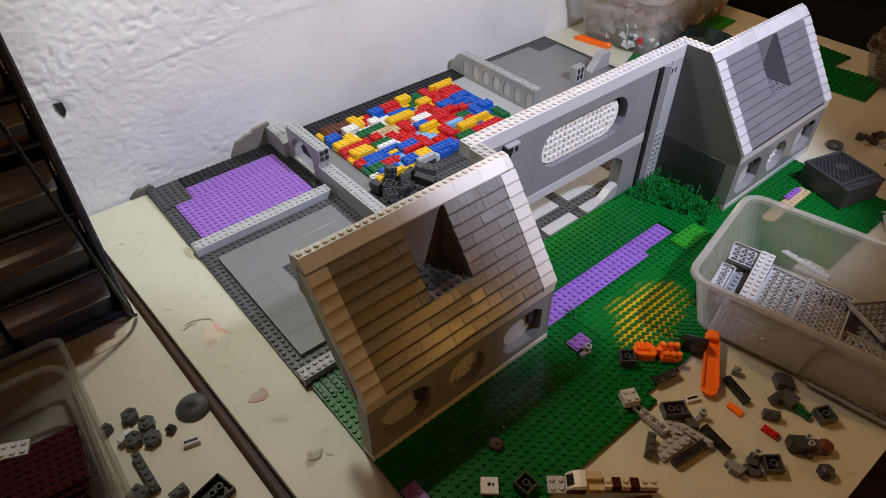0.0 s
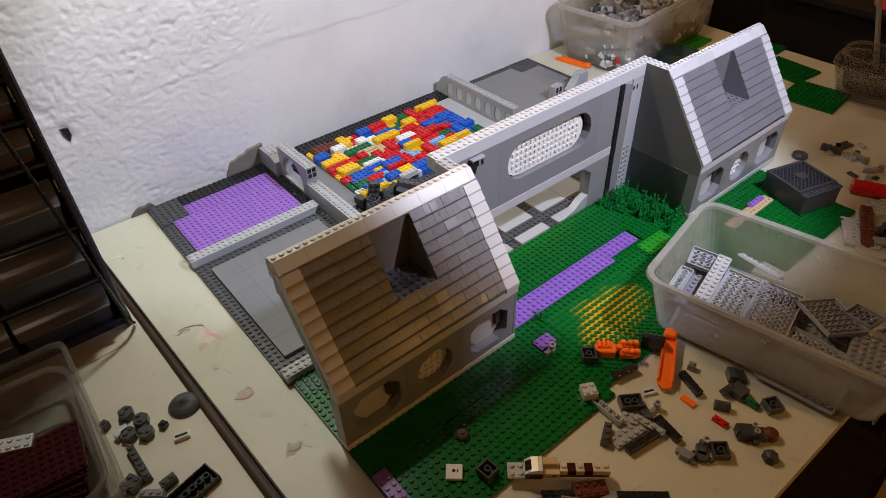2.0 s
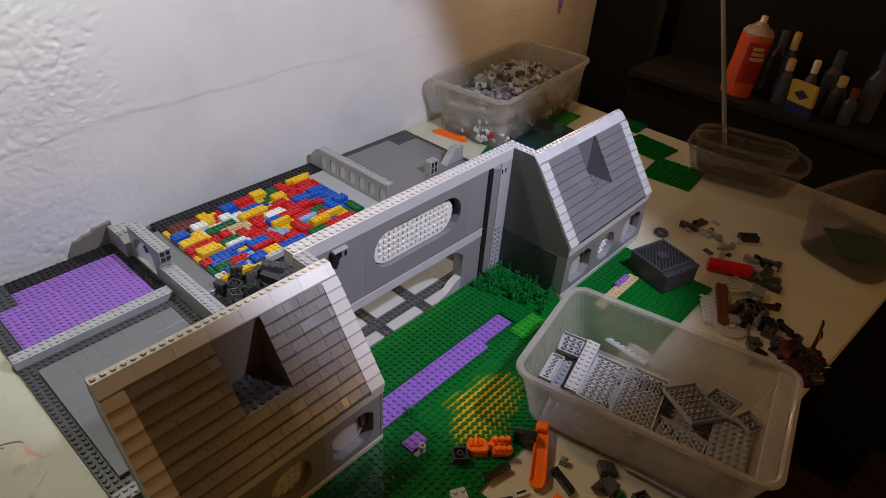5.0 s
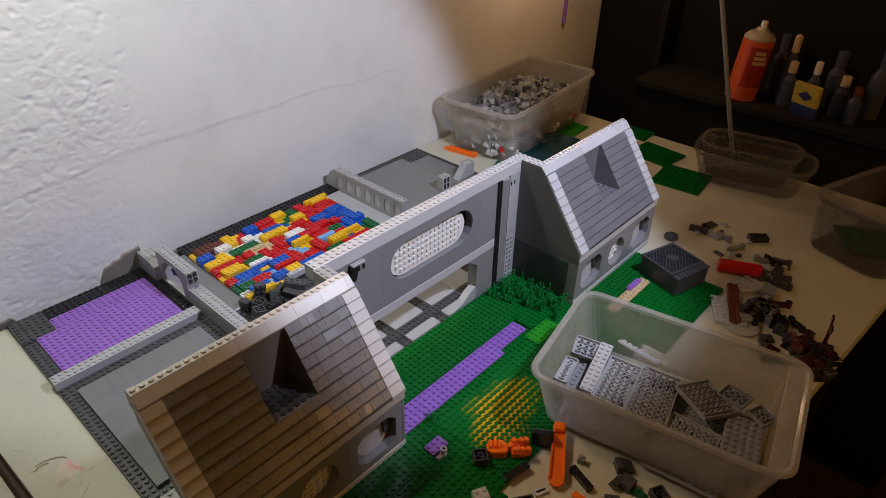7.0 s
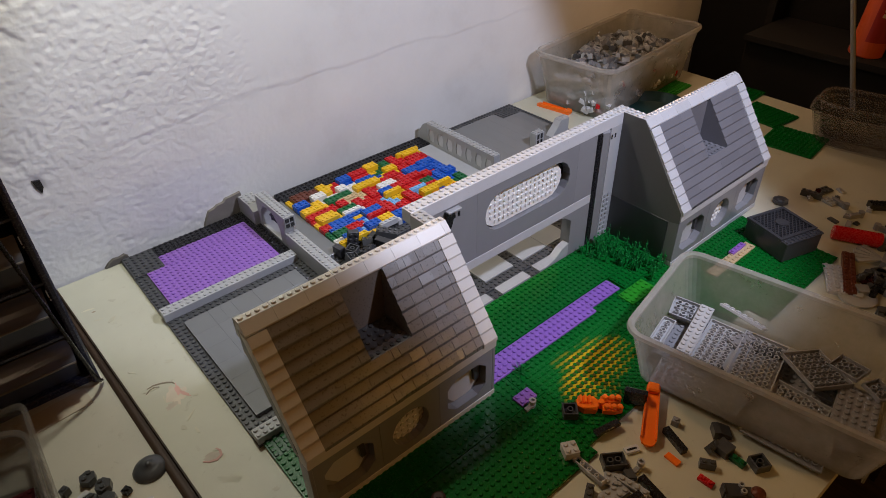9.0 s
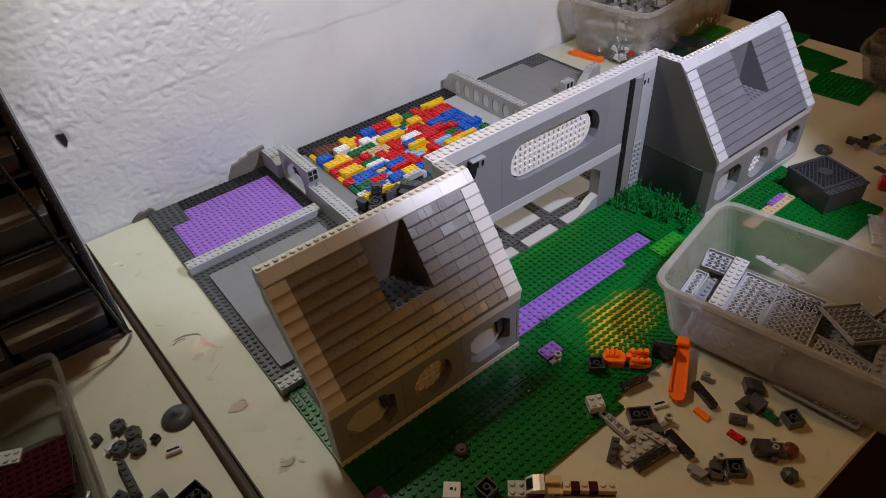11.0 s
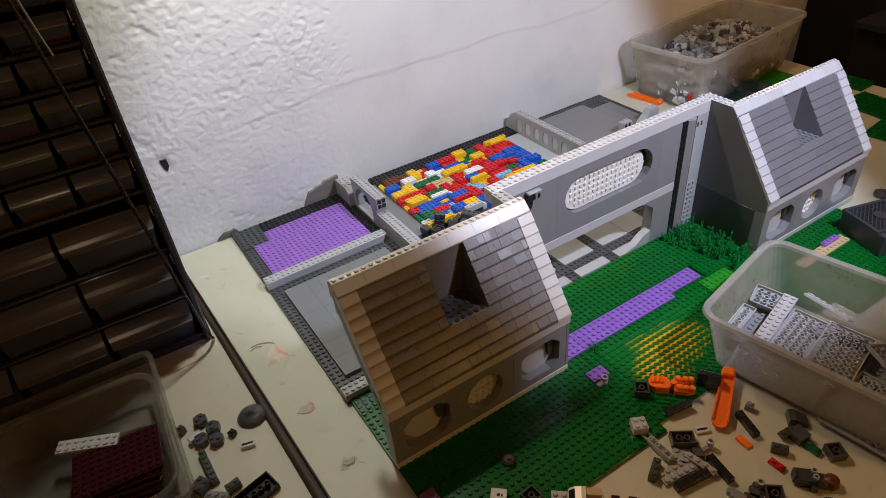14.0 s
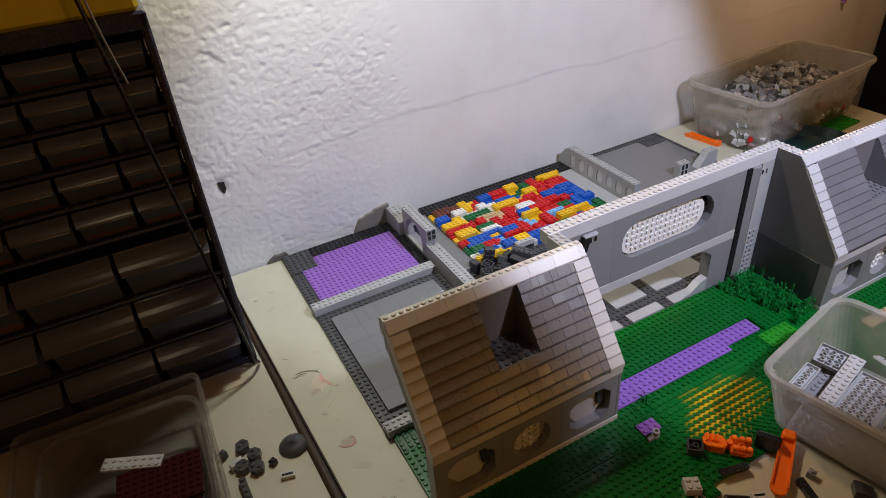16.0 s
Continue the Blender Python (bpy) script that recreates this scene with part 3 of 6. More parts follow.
part("side_border", Shape().slab(22.25, 24.4, 48.3, 64.2, 0.02, 0.45), BLACK, lav)
part("corner_plate", Shape().slab(-0.5, 4.95, 60.65, 67.9, 0.02, 0.42), DARK, lav)

plate("light grey low wall of bricks between the rooms", -0.7, 23.9, 46.0, 48.2, 0.02, 1.5, LIGHT, name="low_wall", cat="toy wall")
plate("light grey brick row at the table edge", -0.55, 9.0, 14.1, 16.1, 0.02, 1.25, LIGHT, name="low_wall", cat="toy wall")
hall = thing("smooth_floor", "smooth light grey tiled floor of the near room", "toy floor")
tiles = []
for j in range(6):
    y = 18.5 + j * 25 / 6
    x, k = 1.4, 0
    while x < 21.9:
        w = min(random.choice((2, 4, 4, 6, 8)), 22.0 - x)
        tiles.append((x, x + w, y, y + 25 / 6))
        x += w
for x0, x1, y0, y1 in tiles:
    if 26 < y0 < 33:
        if x0 > 7.6:
            continue
        x1 = min(x1, 8.0)
    part("tile", Shape().slab(x0 + 0.005, x1 - 0.005, y0 + 0.005, y1 - 0.005, 0.02, 0.6, False, 0.012), TILE, hall)

# ---- the gate wall ----
gate = thing("gate_wall", "light grey gate wall with an open arch and sloped end", "toy wall")
GX0, GX1 = 24.45, 26.6
part("low_run", Shape().slab(GX0, GX1 + 0.2, 30, 50.6, 0.02, 3.5), LIGHT, gate)
g = Shape()
g.box(GX0, 50.7, 0.02, GX1, 52.6, 7.0).box(GX0, 60.0, 0.02, GX1, 61.3, 7.0).box(GX0, 52.6, 6.1, GX1, 60.0, 7.0)
g.prism([(52.6, 6.1), (52.6, 3.2), (53.2, 4.6), (54.4, 5.7), (55.4, 6.1)], "x", GX0, GX1)
g.prism([(60.0, 6.1), (57.4, 6.1), (58.4, 5.7), (59.5, 4.6), (60.0, 3.2)], "x", GX0, GX1)
g.studs(GX0, GX1, 50.7, 61.3, 7.0)
part("arch", g, LIGHT, gate)
part("threshold", Shape().slab(GX0, GX1, 52.6, 60.0, 0.02, 0.8, False), LIGHT, gate)
part("hinge_brick", Shape().box(GX1 - 2.1, 50.1, 4.6, GX1 + 0.1, 50.68, 6.9).studs(GX1 - 2.1, GX1 + 0.1, 49.6, 50.6, 6.9), LIGHT, gate, "grey clip brick with black slots")
for k in (0, 1):
    part("slot", Shape().box(GX1 - 1.9 + k * 0.95, 50.0, 4.75, GX1 - 1.15 + k * 0.95, 50.1, 5.6, 0.02), BLACK, gate)
    part("slot", Shape().box(GX1 - 1.9 + k * 0.95, 50.0, 5.8, GX1 - 1.15 + k * 0.95, 50.1, 6.65, 0.02), BLACK, gate)
part("end_slope", Shape().prism([(61.35, 0.02), (61.35, 3.4), (63.0, 4.1), (67.6, 4.1), (68.2, 3.2), (68.2, 0.02)], "x", GX0 - 1.0, GX1 - 0.1).studs(GX0 - 1.0, GX1 - 0.1, 63.2, 67.4, 4.1), LIGHT, gate)
part("handle", Shape().tube(GX1 - 1, 57.2, 3.0, 4.2, 0.5).box(GX1 - 1.4, 56.2, 3.5, GX1 - 0.8, 58.0, 3.9), DARK, gate)

# ---- the brick pit ----
plate("smooth light grey tile strip beside the pit", 27.0, 31.0, 42.0, 64.8, 0.02, 1.15, TILE, False, "tile_strip", "toy tile")
plate("smooth light grey tile strip beside the pit", 65.2, 69.6, 41.0, 63.4, 0.02, 1.0, LIGHT, False, "tile_strip", "toy tile")
plate("black studded edge plate along the pit", 31.0, 69.8, 63.5, 67.9, 0.02, 1.2, BLACK)

BRICKS = "coloured bricks filling the pit"
rng = random.Random(21)
px0, py0 = 31.0, 42.0
# colours of the filling, one letter a stud, the row next to the wall first
PIT_PLAN = """
ynnnnnnyyyyrbbbrrrryyyyggrrryyyyyy
ynnnnnnyyyrrbbbrrrryyygggrrrryyyyy
ynnnnnnyyrrrwbbrrrryyggggrrrrrrrrr
bbbnwwwyyrwwwwwbbbbbggyyyrrrrrrrrr
bbbbwwwwwwwwwwbbbbbbbyyyyrrrrrrrrr
bbbyywggggggwyyyyyyyyrrryrrrrrrrrr
yyyyyyggggggtyyyyyyrrrrrrbbbbbbbbb
yyyyyyrgttttttrrrrrrrrrrbbbbbbbbbb
rrrrrrrrrtttttrrrwwwwwrrbbbbbbbbbb
rrrrrrrrrtrrtrrrwwwwwwrrrrrbbbbbbb
ryyyyyggggrrrrrrbbbrrrrrrrrrrrrbbb
yyyyyyggggrrrrrrbbbrrrrrrrrrrbbbbb
yyyyyywwwwwrrrrayyyyyrrrrgggbbbbbb
rrbbbbbbbbrrrraaayyyyrrrrgggbbbbbb
rrbbbbbyybbbbrrraayrraaaarrrbbbbbb
gbbbbbbbbbbbbrrraarrrraaarrrrbbbgg
ggggrrrrarrrrrrrrrrrrryyyyyyyyyggg
ggggrrraaarrrrrrrrrrrryyyybbyyyggg
wwbbbbabbbyyybbbbbbrggggrrrrrrrggg
wbbbbbbbbbyyybbbbbbbggggrrrrrrrrgg
yyyyyyyyycccccbbbbbrggggrrrrrrrrrb
""".split()
PIT_COLOURS = {"r": (RED, "red"), "b": (BLUE, "blue"), "y": (YELLOW, "yellow"), "g": (FIR, "dark green"), "w": (WHITE, "white"),
               "t": (TAN, "tan"), "c": (PALE, "pale grey"), "a": (AZURE, "light blue"), "n": (BRICKBROWN, "reddish brown")}


def toy_brick(w, l, h, mat, label, at, turn=0, group="", tilt=(0, 0), studs=True, cat="toy brick", name="toy_brick"):
    key = (w, l, h, mat.name, studs)
    if key not in toy_brick.cache:
        s = Shape().box(-w / 2 + 0.02, -l / 2 + 0.02, 0, w / 2 - 0.02, l / 2 - 0.02, h, 0.04)
        if studs:
            s.studs(-w / 2, w / 2, -l / 2, l / 2, h)
        toy_brick.cache[key] = s.mesh("toy_brick", mat)
    ob = new(name, toy_brick.cache[key])
    ob.matrix_world = pose(at[0] * U, at[1] * U, at[2] * U, tilt[0], tilt[1], turn)
    return tagged(ob, label, cat, group)


toy_brick.cache = {}
taken = set()
pny, pnx = len(PIT_PLAN), len(PIT_PLAN[0])


def same_colour(i, j, w, l, letter):
    """Whether a brick of w by l studs fits at this stud of the plan."""
    return all(i + a < pnx and j + b < pny and (i + a, j + b) not in taken and PIT_PLAN[j + b][i + a] == letter for a in range(w) for b in range(l))


for j in range(pny):
    for i in range(pnx):
        if (i, j) in taken:
            continue
        letter = PIT_PLAN[j][i]
        sizes = [(4, 2), (2, 4), (4, 2)]
        rng.shuffle(sizes)
        w, l = next((z for z in sizes + [(3, 2), (2, 3), (2, 2), (6, 1), (4, 1), (3, 1), (2, 1), (1, 3), (1, 2), (1, 1)] if same_colour(i, j, *z, letter)))
        taken.update((i + a, j + b) for a in range(w) for b in range(l))
        mat, word = PIT_COLOURS[letter]
        z = 0.86 + 0.4 * rng.choice((0, 0, 0, 1)) + (0.4 if letter in "yw" else 0)
        if w * l < 4:
            z = 0.46
        toy_brick(w, l, 1.2, mat, word + " toy brick among others in the pit", (px0 + i + w / 2, py0 + pny - j - l / 2, z), 0, BRICKS)
plate("grey filling plate under the coloured bricks", 31.05, 65.1, 39.9, 63.4, 0.02, 0.44, DARK, True)

# ---- the arcade wall ----
arcade = thing("arcade_wall", "light grey arcade wall with a row of small windows", "toy wall")
s = Shape()
y0 = 42.2
wins = 7
for k in range(wins):
    ya, yb = y0 + k * 3.2, y0 + (k + 1) * 3.2
    cy = (ya + yb) / 2
    hexa = [(cy - 0.75, 1.7), (cy + 0.75, 1.7), (cy + 1.05, 3.2), (cy + 0.7, 4.6), (cy - 0.7, 4.6), (cy - 1.05, 3.2)]
    h = Shape().holed(ya, yb, 0.9, 5.6, 69.75, 71.4, hexa)
    s.add([(y, x, z) for x, y, z in h.v], [f[::-1] for f in h.f])
    part("window_pane", Shape().prism(hexa, "x", 69.95, 70.3), PALE, arcade)
s.box(69.7, y0, 5.6, 71.5, y0 + wins * 3.2, 6.0).studs(69.6, 71.6, y0, y0 + wins * 3.2, 6.0).box(69.65, y0, 0.02, 71.5, y0 + wins * 3.2, 0.9)
part("wall", s, LIGHT, arcade)
part("end_slope", Shape().prism([(64.6, 0.02), (64.6, 6.0), (66.0, 5.2), (68.0, 2.4), (68.2, 0.02)], "x", 69.7, 71.4), LIGHT, arcade)

# ---- the far room ----
far = thing("smooth_floor", "smooth light grey floor of the far room", "toy floor")
for k in range(8):
    part("tile", Shape().slab(73.9 + k * 3.1, 73.9 + (k + 1) * 3.1 - 0.008, 20, 65.7 - (3.6 if k > 5 else 0), 0.02, 0.55, False, 0.012), TILE, far)
part("corner_plate", Shape().slab(92.6, 98.6, 62.2, 66.0, 0.02, 0.4), DARK, far)
post = thing("toy_post", "light grey clip brick post with black slots", "toy brick", at=(88, 46.6, 0.6))
part("body", Shape().box(-1.4, -0.9, 0, 1.4, 0.9, 3.4).studs(-1.4, 1.4, -0.9, 0.9, 3.4), LIGHT, post)
for k in (0, 1):
    for m in (0, 1):
        part("slot", Shape().box(-0.95 + k * 1.1, -0.97, 0.5 + m * 1.5, -0.3 + k * 1.1, -0.9, 1.7 + m * 1.5, 0.02), BLACK, post)
side_post = thing("toy_post", "light grey corner brick standing on the grey floor", "toy brick", at=(97.5, 47.5, 0.6))
part("body", Shape().box(-1.5, -1, 0, 1.5, 1, 3.6).studs(-1.5, 1.5, -1, 1, 3.6), LIGHT, side_post)
part("arch_foot", Shape().prism([(-4.2, 0), (-1.5, 0), (-1.5, 3.4), (-2.2, 2.2), (-3.4, 1.0)], "y", -1, 1), LIGHT, side_post)

# ---- the long wall between the houses ----
wall = thing("long_wall", "grey toy wall with a long round-ended window and archway", "toy wall")
WY0, WY1 = 14.0, 16.0
part("coping", Shape().slab(26.6, 71.9, WY0 - 0.1, WY1, 22.7, 24.7), PALE, wall, "pale grey coping with two rows of studs")
part("panel", Shape().box(29, WY0, 11.3, 38.5, WY1, 22.7, 0.02), MID, wall)
part("window_panel", Shape().holed(38.5, 61.0, 11.3, 22.7, WY0, WY1 - 0.5, stadium(40.2, 59.2, 14.5, 21.0)), MID, wall)
wp = Shape().prism(stadium(40.5, 57.9, 14.7, 20.8), "y", WY0 + 0.75, WY0 + 1.15)
for i in range(16):
    for j in range(5):
        x, z = 42.0 + i * 0.97, 15.7 + j * 1.02
        if (i in (0, 15) and j in (0, 4)):
            continue
        t = Shape().tube(0, 0, 0, 0.2, 0.28)
        wp.add([(x + a, WY0 + 0.75 - c, z + b) for a, b, c in t.v], t.f)
part("window_backing", Shape().box(39.0, WY1 - 0.45, 13.5, 60.8, WY1, 21.9, 0.02), BLACK, wall)
part("window_plate", wp, WHITE, wall, "white studded plate behind the window")
part("panel", Shape().box(61.0, WY0, 11.3, 65.6, WY1, 22.7, 0.02), MID, wall)
part("light_band", Shape().box(29, WY0 - 0.05, 9.6, 65.6, WY1, 11.3), PALE, wall)
part("jamb", Shape().prism([(60.9, 0.02), (65.6, 0.02), (65.6, 9.6), (57.6, 9.6), (59.0, 9.2), (60.9, 7.8)], "y", WY0, WY1), MID, wall)
part("arch_foot", Shape().prism([(54.6, 0.4), (60.9, 0.4), (60.9, 3.0), (59.2, 2.4), (57.6, 1.2)], "y", WY0, WY1 - 0.6), LIGHT, wall)
part("jamb", Shape().box(29, WY0, 0.02, 34, WY1, 9.6, 0.02), MID, wall)
part("black_strip", Shape().box(65.6, WY0 - 0.3, 0.02, 66.5, WY1, 22.7), BLACK, wall)
part("column", Shape().prism([(66.5, 15.9), (66.5, 13.6), (67.4, 13.0), (68.4, 13.6), (69.0, 15.9)], "z", 0.02, 22.7), MID, wall)
part("column_edge", Shape().box(69.0, 13.9, 0.02, 71.9, WY1, 22.7, 0.03), LIGHT, wall)
cs = Shape()
for i in range(2):
    for j in range(9):
        t = Shape().tube(0, 0, 0, 0.2, 0.3)
        cs.add([(69.7 + i + a, 13.9 - c, 1.4 + j + b) for a, b, c in t.v], t.f)
part("stud_column", cs, LIGHT, wall)
for x in (33.9, 69.2):
    for k in (0, 1):
        part("pin_hole", Shape().box(x + k * 0.9, WY0 - 0.14, 20.6, x + 0.35 + k * 0.9, WY0 - 0.05, 21.4, 0.02), BLACK, wall)
part("clip", Shape().prism([(32.3, 22.2), (33.6, 22.2), (33.3, 20.6), (32.9, 19.6), (32.3, 19.8)], "y", 13.3, 13.98), BLACK, wall, "black clip under a shiny tile")
part("clip_tile", Shape().box(32.4, 13.1, 22.2, 34.8, 13.88, 22.5), LIGHT, wall, "shiny grey tile on the clip")

# white and grey checked floor inside the archway
inner = thing("checked_floor", "pale grey tiles divided by dark grey studded strips", "toy floor")
part("strip", Shape().slab(34, 66, 16.2, 18.2, 0.02, 0.4), DARK, inner)
part("strip", Shape().slab(51.6, 53.6, 18.25, 30, 0.02, 0.4), DARK, inner)
for x0, x1 in ((34, 42.6), (44.6, 51.5), (53.7, 60), (60.1, 66)):
    part("tile", Shape().slab(x0, x1, 18.3, 26, 0.02, 0.5, False), LIGHT, inner)
for x0, x1 in ((34, 42.5), (44.6, 51.5), (53.7, 60.8)):
    part("tile", Shape().slab(x0, x1, 14.1, 16.1, 0.02, 0.5, False), LIGHT, inner)
part("back_wall", Shape().box(34, 26.2, 0.02, 66, 27.2, 5.5), LIGHT, inner, "grey inner wall behind the archway")


# ---- the two houses ----
def front_house(x0, label, frame_mat, roof_mat, face_mat, gable):
    h = thing("toy_house", label, "toy house", "toy houses at both ends of the wall", at=(x0, 0, 0))
    W, rows, Z0, Z1, D = 28.9, 10, 11.0, 23.4, 8.8
    dz, dy = (Z1 - Z0) / rows, D / rows
    # facade
    part("plinth", Shape().box(0, -0.12, 0.02, W, 2, 0.95), frame_mat, h)
    part("eave", Shape().prism([(-0.15, 9.4), (-0.15, 11.0), (1.6, 12.6), (1.6, 9.4)], "x", 0, W), frame_mat, h)
    cells = ((0.5, 9.7, octagon(5.2, 5.0, 3.4, 2.9)), (9.7, 19.0, circle(14.3, 5.0, 2.9)), (19.0, 28.4, octagon(23.8, 5.0, 3.4, 2.9)))
    for a, b, hole_pts in cells:
        part("facade_panel", Shape().holed(a + 0.02, b - 0.02, 0.97, 9.38, 0.0, 1.3, hole_pts), face_mat, h)
    part("end_post", Shape().box(0, -0.03, 0.97, 0.5, 2, 9.38), face_mat, h)
    part("end_post", Shape().box(28.4, -0.03, 0.97, W, 2, 9.38), face_mat, h)
    for a in (5.2, 23.8):
        part("window_back", Shape().box(a - 3.7, 1.35, 1.5, a + 3.7, 1.9, 8.5), face_mat if gable else MID, h)
        part("window_tile", Shape().prism([(a - 3.3, 4.6), (a - 1.4, 2.2), (a + 1.6, 2.2), (a + 2.6, 3.6), (a + 1.2, 7.6), (a - 1.6, 7.6)], "y", 1.2, 1.36), PALE, h)
        part("dark_bar", Shape().prism([(a + 2.0, 4.2), (a + 2.7, 4.4), (a + 2.5, 7.9), (a + 1.7, 7.7)], "y", 0.75, 1.34), CHARCOAL, h)
        # added dark sheet behind the window back, standing in for the dim inside
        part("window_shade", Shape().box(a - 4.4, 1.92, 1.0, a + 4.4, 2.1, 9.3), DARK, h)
    pl = Shape().box(10.9, 1.35, 1.7, 17.7, 1.8, 8.3)
    for i in range(6):
        for j in range(6):
            t = Shape().tube(0, 0, 0, 0.22, 0.3)
            pl.add([(11.8 + i + a_, 1.35 - c_, 2.5 + j + b_) for a_, b_, c_ in t.v], t.f)
    part("round_window_plate", pl, WHITE, h, "white studded plate behind the round window")
    # roof: rows of slope bricks, paler ones along both verges
    hx0, hx1 = 11.7, 17.8
    seam = 0.003 if gable else 0.014

    def slope(a, b, r, lift, m, name, lip=0.27):
        ya, za = r * dy, Z0 + r * dz
        end = ya + dy - lift - 0.07
        poly = [(ya - lift, za - 0.3), (ya - lift, za + lip), (end, za + dz + 0.03), (end, za + dz - 0.32), (ya + dy + 1.5, za + dz - 0.32), (ya + 1.5, za - 0.3)]
        part(name, Shape().prism(poly, "x", a + seam, b - seam), m, h)

    rr = random.Random(3)
    for r in range(rows):
        slope(0, 2.4, r, 0.34, frame_mat, "verge_slope")
        slope(W - 2.4, W, r, 0.34, frame_mat, "verge_slope")
        spans = [(2.4, hx0), (hx1, W - 2.4)] if r >= 4 else [(2.4, W - 2.4)]
        for a, b in spans:
            x = a
            while x < b - 0.05:
                w = rr.choice((1, 2, 2, 2)) if x >= 12 and not gable else rr.choice((4, 4, 8, 6))
                e = min(b, x + w)
                if b - e < 0.6:
                    e = b
                slope(x, e, r, 0.15 if gable else 0.2 + rr.uniform(-0.03, 0.03), roof_mat, "roof_slope", 0.27 if gable else 0.31 + rr.uniform(-0.07, 0.07))
                x = e
    # ridge
    x = 0.0
    while x < W - 0.1:
        e = min(W, x + 4)
        poly = [(D - 0.2, Z1 - 0.02), (D - 0.2, Z1 + 0.2), (9.7, 24.75), (10.8, 24.75), (10.8, Z1 - 0.02)]
        part("ridge_brick", Shape().prism(poly, "x", x + 0.012, e - 0.012).studs(x, e, 9.75, 10.75, 24.75), frame_mat, h)
        x = e
    # dormer recess
    part("recess_floor", Shape().slab(hx0, hx1, 3.5, 8.9, 15.2, 15.6), roof_mat if gable else DARK, h)
    part("recess_back", Shape().box(hx0 - 0.3, 8.9, 15.0, hx1 + 0.3, 9.6, 23.38, 0.02), roof_mat, h)
    for x in (hx0 - 0.6, hx1):
        part("recess_cheek", Shape().prism([(3.3, 15.0), (8.95, 15.0), (8.95, 23.3), (3.3, 15.5)], "x", x, x + 0.6), roof_mat, h)
    # back of the roof and the side
    part("roof_back", Shape().prism([(1.7, 9.4), (3.0, 9.4), (10.75, 20.3), (10.75, 23.36), (9.7, 23.36)], "x", 0.1, hx0 - 0.7), DARK, h)
    part("roof_back", Shape().prism([(1.7, 9.4), (3.0, 9.4), (10.75, 20.3), (10.75, 23.36), (9.7, 23.36)], "x", hx1 + 0.7, W - 0.1), DARK, h)
    if gable:
        part("gable_foot", Shape().box(-0.08, 2.05, 0.02, 1.0, 15.98, 8.6, 0.03), DARK, h, "dark grey lower gable wall")
        part("gable", Shape().prism([(0.06, 9.0), (0.06, 11.0), (8.9, 23.6), (9.7, 24.7), (16.0, 24.7), (16.0, 8.62), (2.0, 8.62)], "x", -0.05, 0.9), GABLE, h)
        part("gable_top", Shape().slab(-0.02, 2, 10.85, 16.0, 24.0, 24.72), PALE, h)
    else:
        part("connector", Shape().box(26.3, 10.85, 15.0, 28.3, 13.85, 24.7).studs(26.3, 28.3, 10.85, 13.85, 24.7), LIGHT, h)
        part("bracket", Shape().box(0.3, 10.85, 21.0, 1.3, 12.4, 23.6).box(0.3, 10.85, 18.8, 1.3, 11.6, 21.0), LIGHT, h)
    return h


front_house(0, "grey front house with pitched roof and square dormer recess", FRAME, ROOF_DIM, MID, False)
front_house(71.9, "grey far house with pitched roof and gable side wall", PALE, ROOF, MID, True)


# ---- storage boxes ----
def rounded(w, l, r, n=5):
    out = []
    for sx, sy, a0 in ((1, 1, 0), (-1, 1, 90), (-1, -1, 180), (1, -1, 270)):
        for i in range(n + 1):
            a = radians(a0 + 90 * i / n)
            out.append((sx * (w / 2 - r) + r * math.cos(a), sy * (l / 2 - r) + r * math.sin(a)))
    return out


def loft(rings, close_bottom=True, close_top=False):
    """Joins rings of equal length: (outline, height)."""
    s, n = Shape(), len(rings[0][0])
    vs, fs = [], []
    for ring, z in rings:
        vs += [(x, y, z) for x, y in ring]
    for k in range(len(rings) - 1):
        fs += [(k * n + i, k * n + (i + 1) % n, (k + 1) * n + (i + 1) % n, (k + 1) * n + i) for i in range(n)]
    if close_bottom:
        fs.append(tuple(range(n))[::-1])
    if close_top:
        fs.append(tuple((len(rings) - 1) * n + i for i in range(n)))
    return s.add(vs, fs)


def tub_body(w, l, h, r=2.2, t=0.28, taper=0.9):
    def ring(f, d, z):
        return rounded(w * f - 2 * d, l * f - 2 * d, max(0.3, r - d)), z
    mid = (1 + taper) / 2
    rings = [ring(taper, 0.5, 0.0), ring(taper, 0.0, 0.5), ring(mid, 0, h * 0.5), ring(1, 0, h * 0.93), ring(1, t, h * 0.93), ring(mid, t, h * 0.5), ring(taper, t, 0.6), ring(taper, 0.7, 0.35)]
    return loft(rings, True, True)


def tub_lip(w, l, h, r=2.2, out=0.7):
    rings = [(rounded(w + 2 * d, l + 2 * d, r + d), z) for d, z in ((-0.3, h * 0.93), (out * 0.6, h * 0.92), (out, h * 0.95), (out * 0.8, h), (0.1, h * 1.01), (-0.3, h * 0.985), (-0.3, h * 0.93))]
    return loft(rings, False, False)


def storage_box(label, at, turn, w, l, h, mat, r=2.2, taper=0.9, tilt=(0, 0), name="storage_box"):
    b = thing(name, label, "storage box", at=at, turn=turn, tilt=tilt)
    part("tub", tub_body(w, l, h, r, 0.28, taper), mat, b, smooth=False)
    part("rim", tub_lip(w, l, h, r, 0.7 if mat is CLEAR else 0.4), RIM if mat is CLEAR else THIN_RIM, b)
    return b


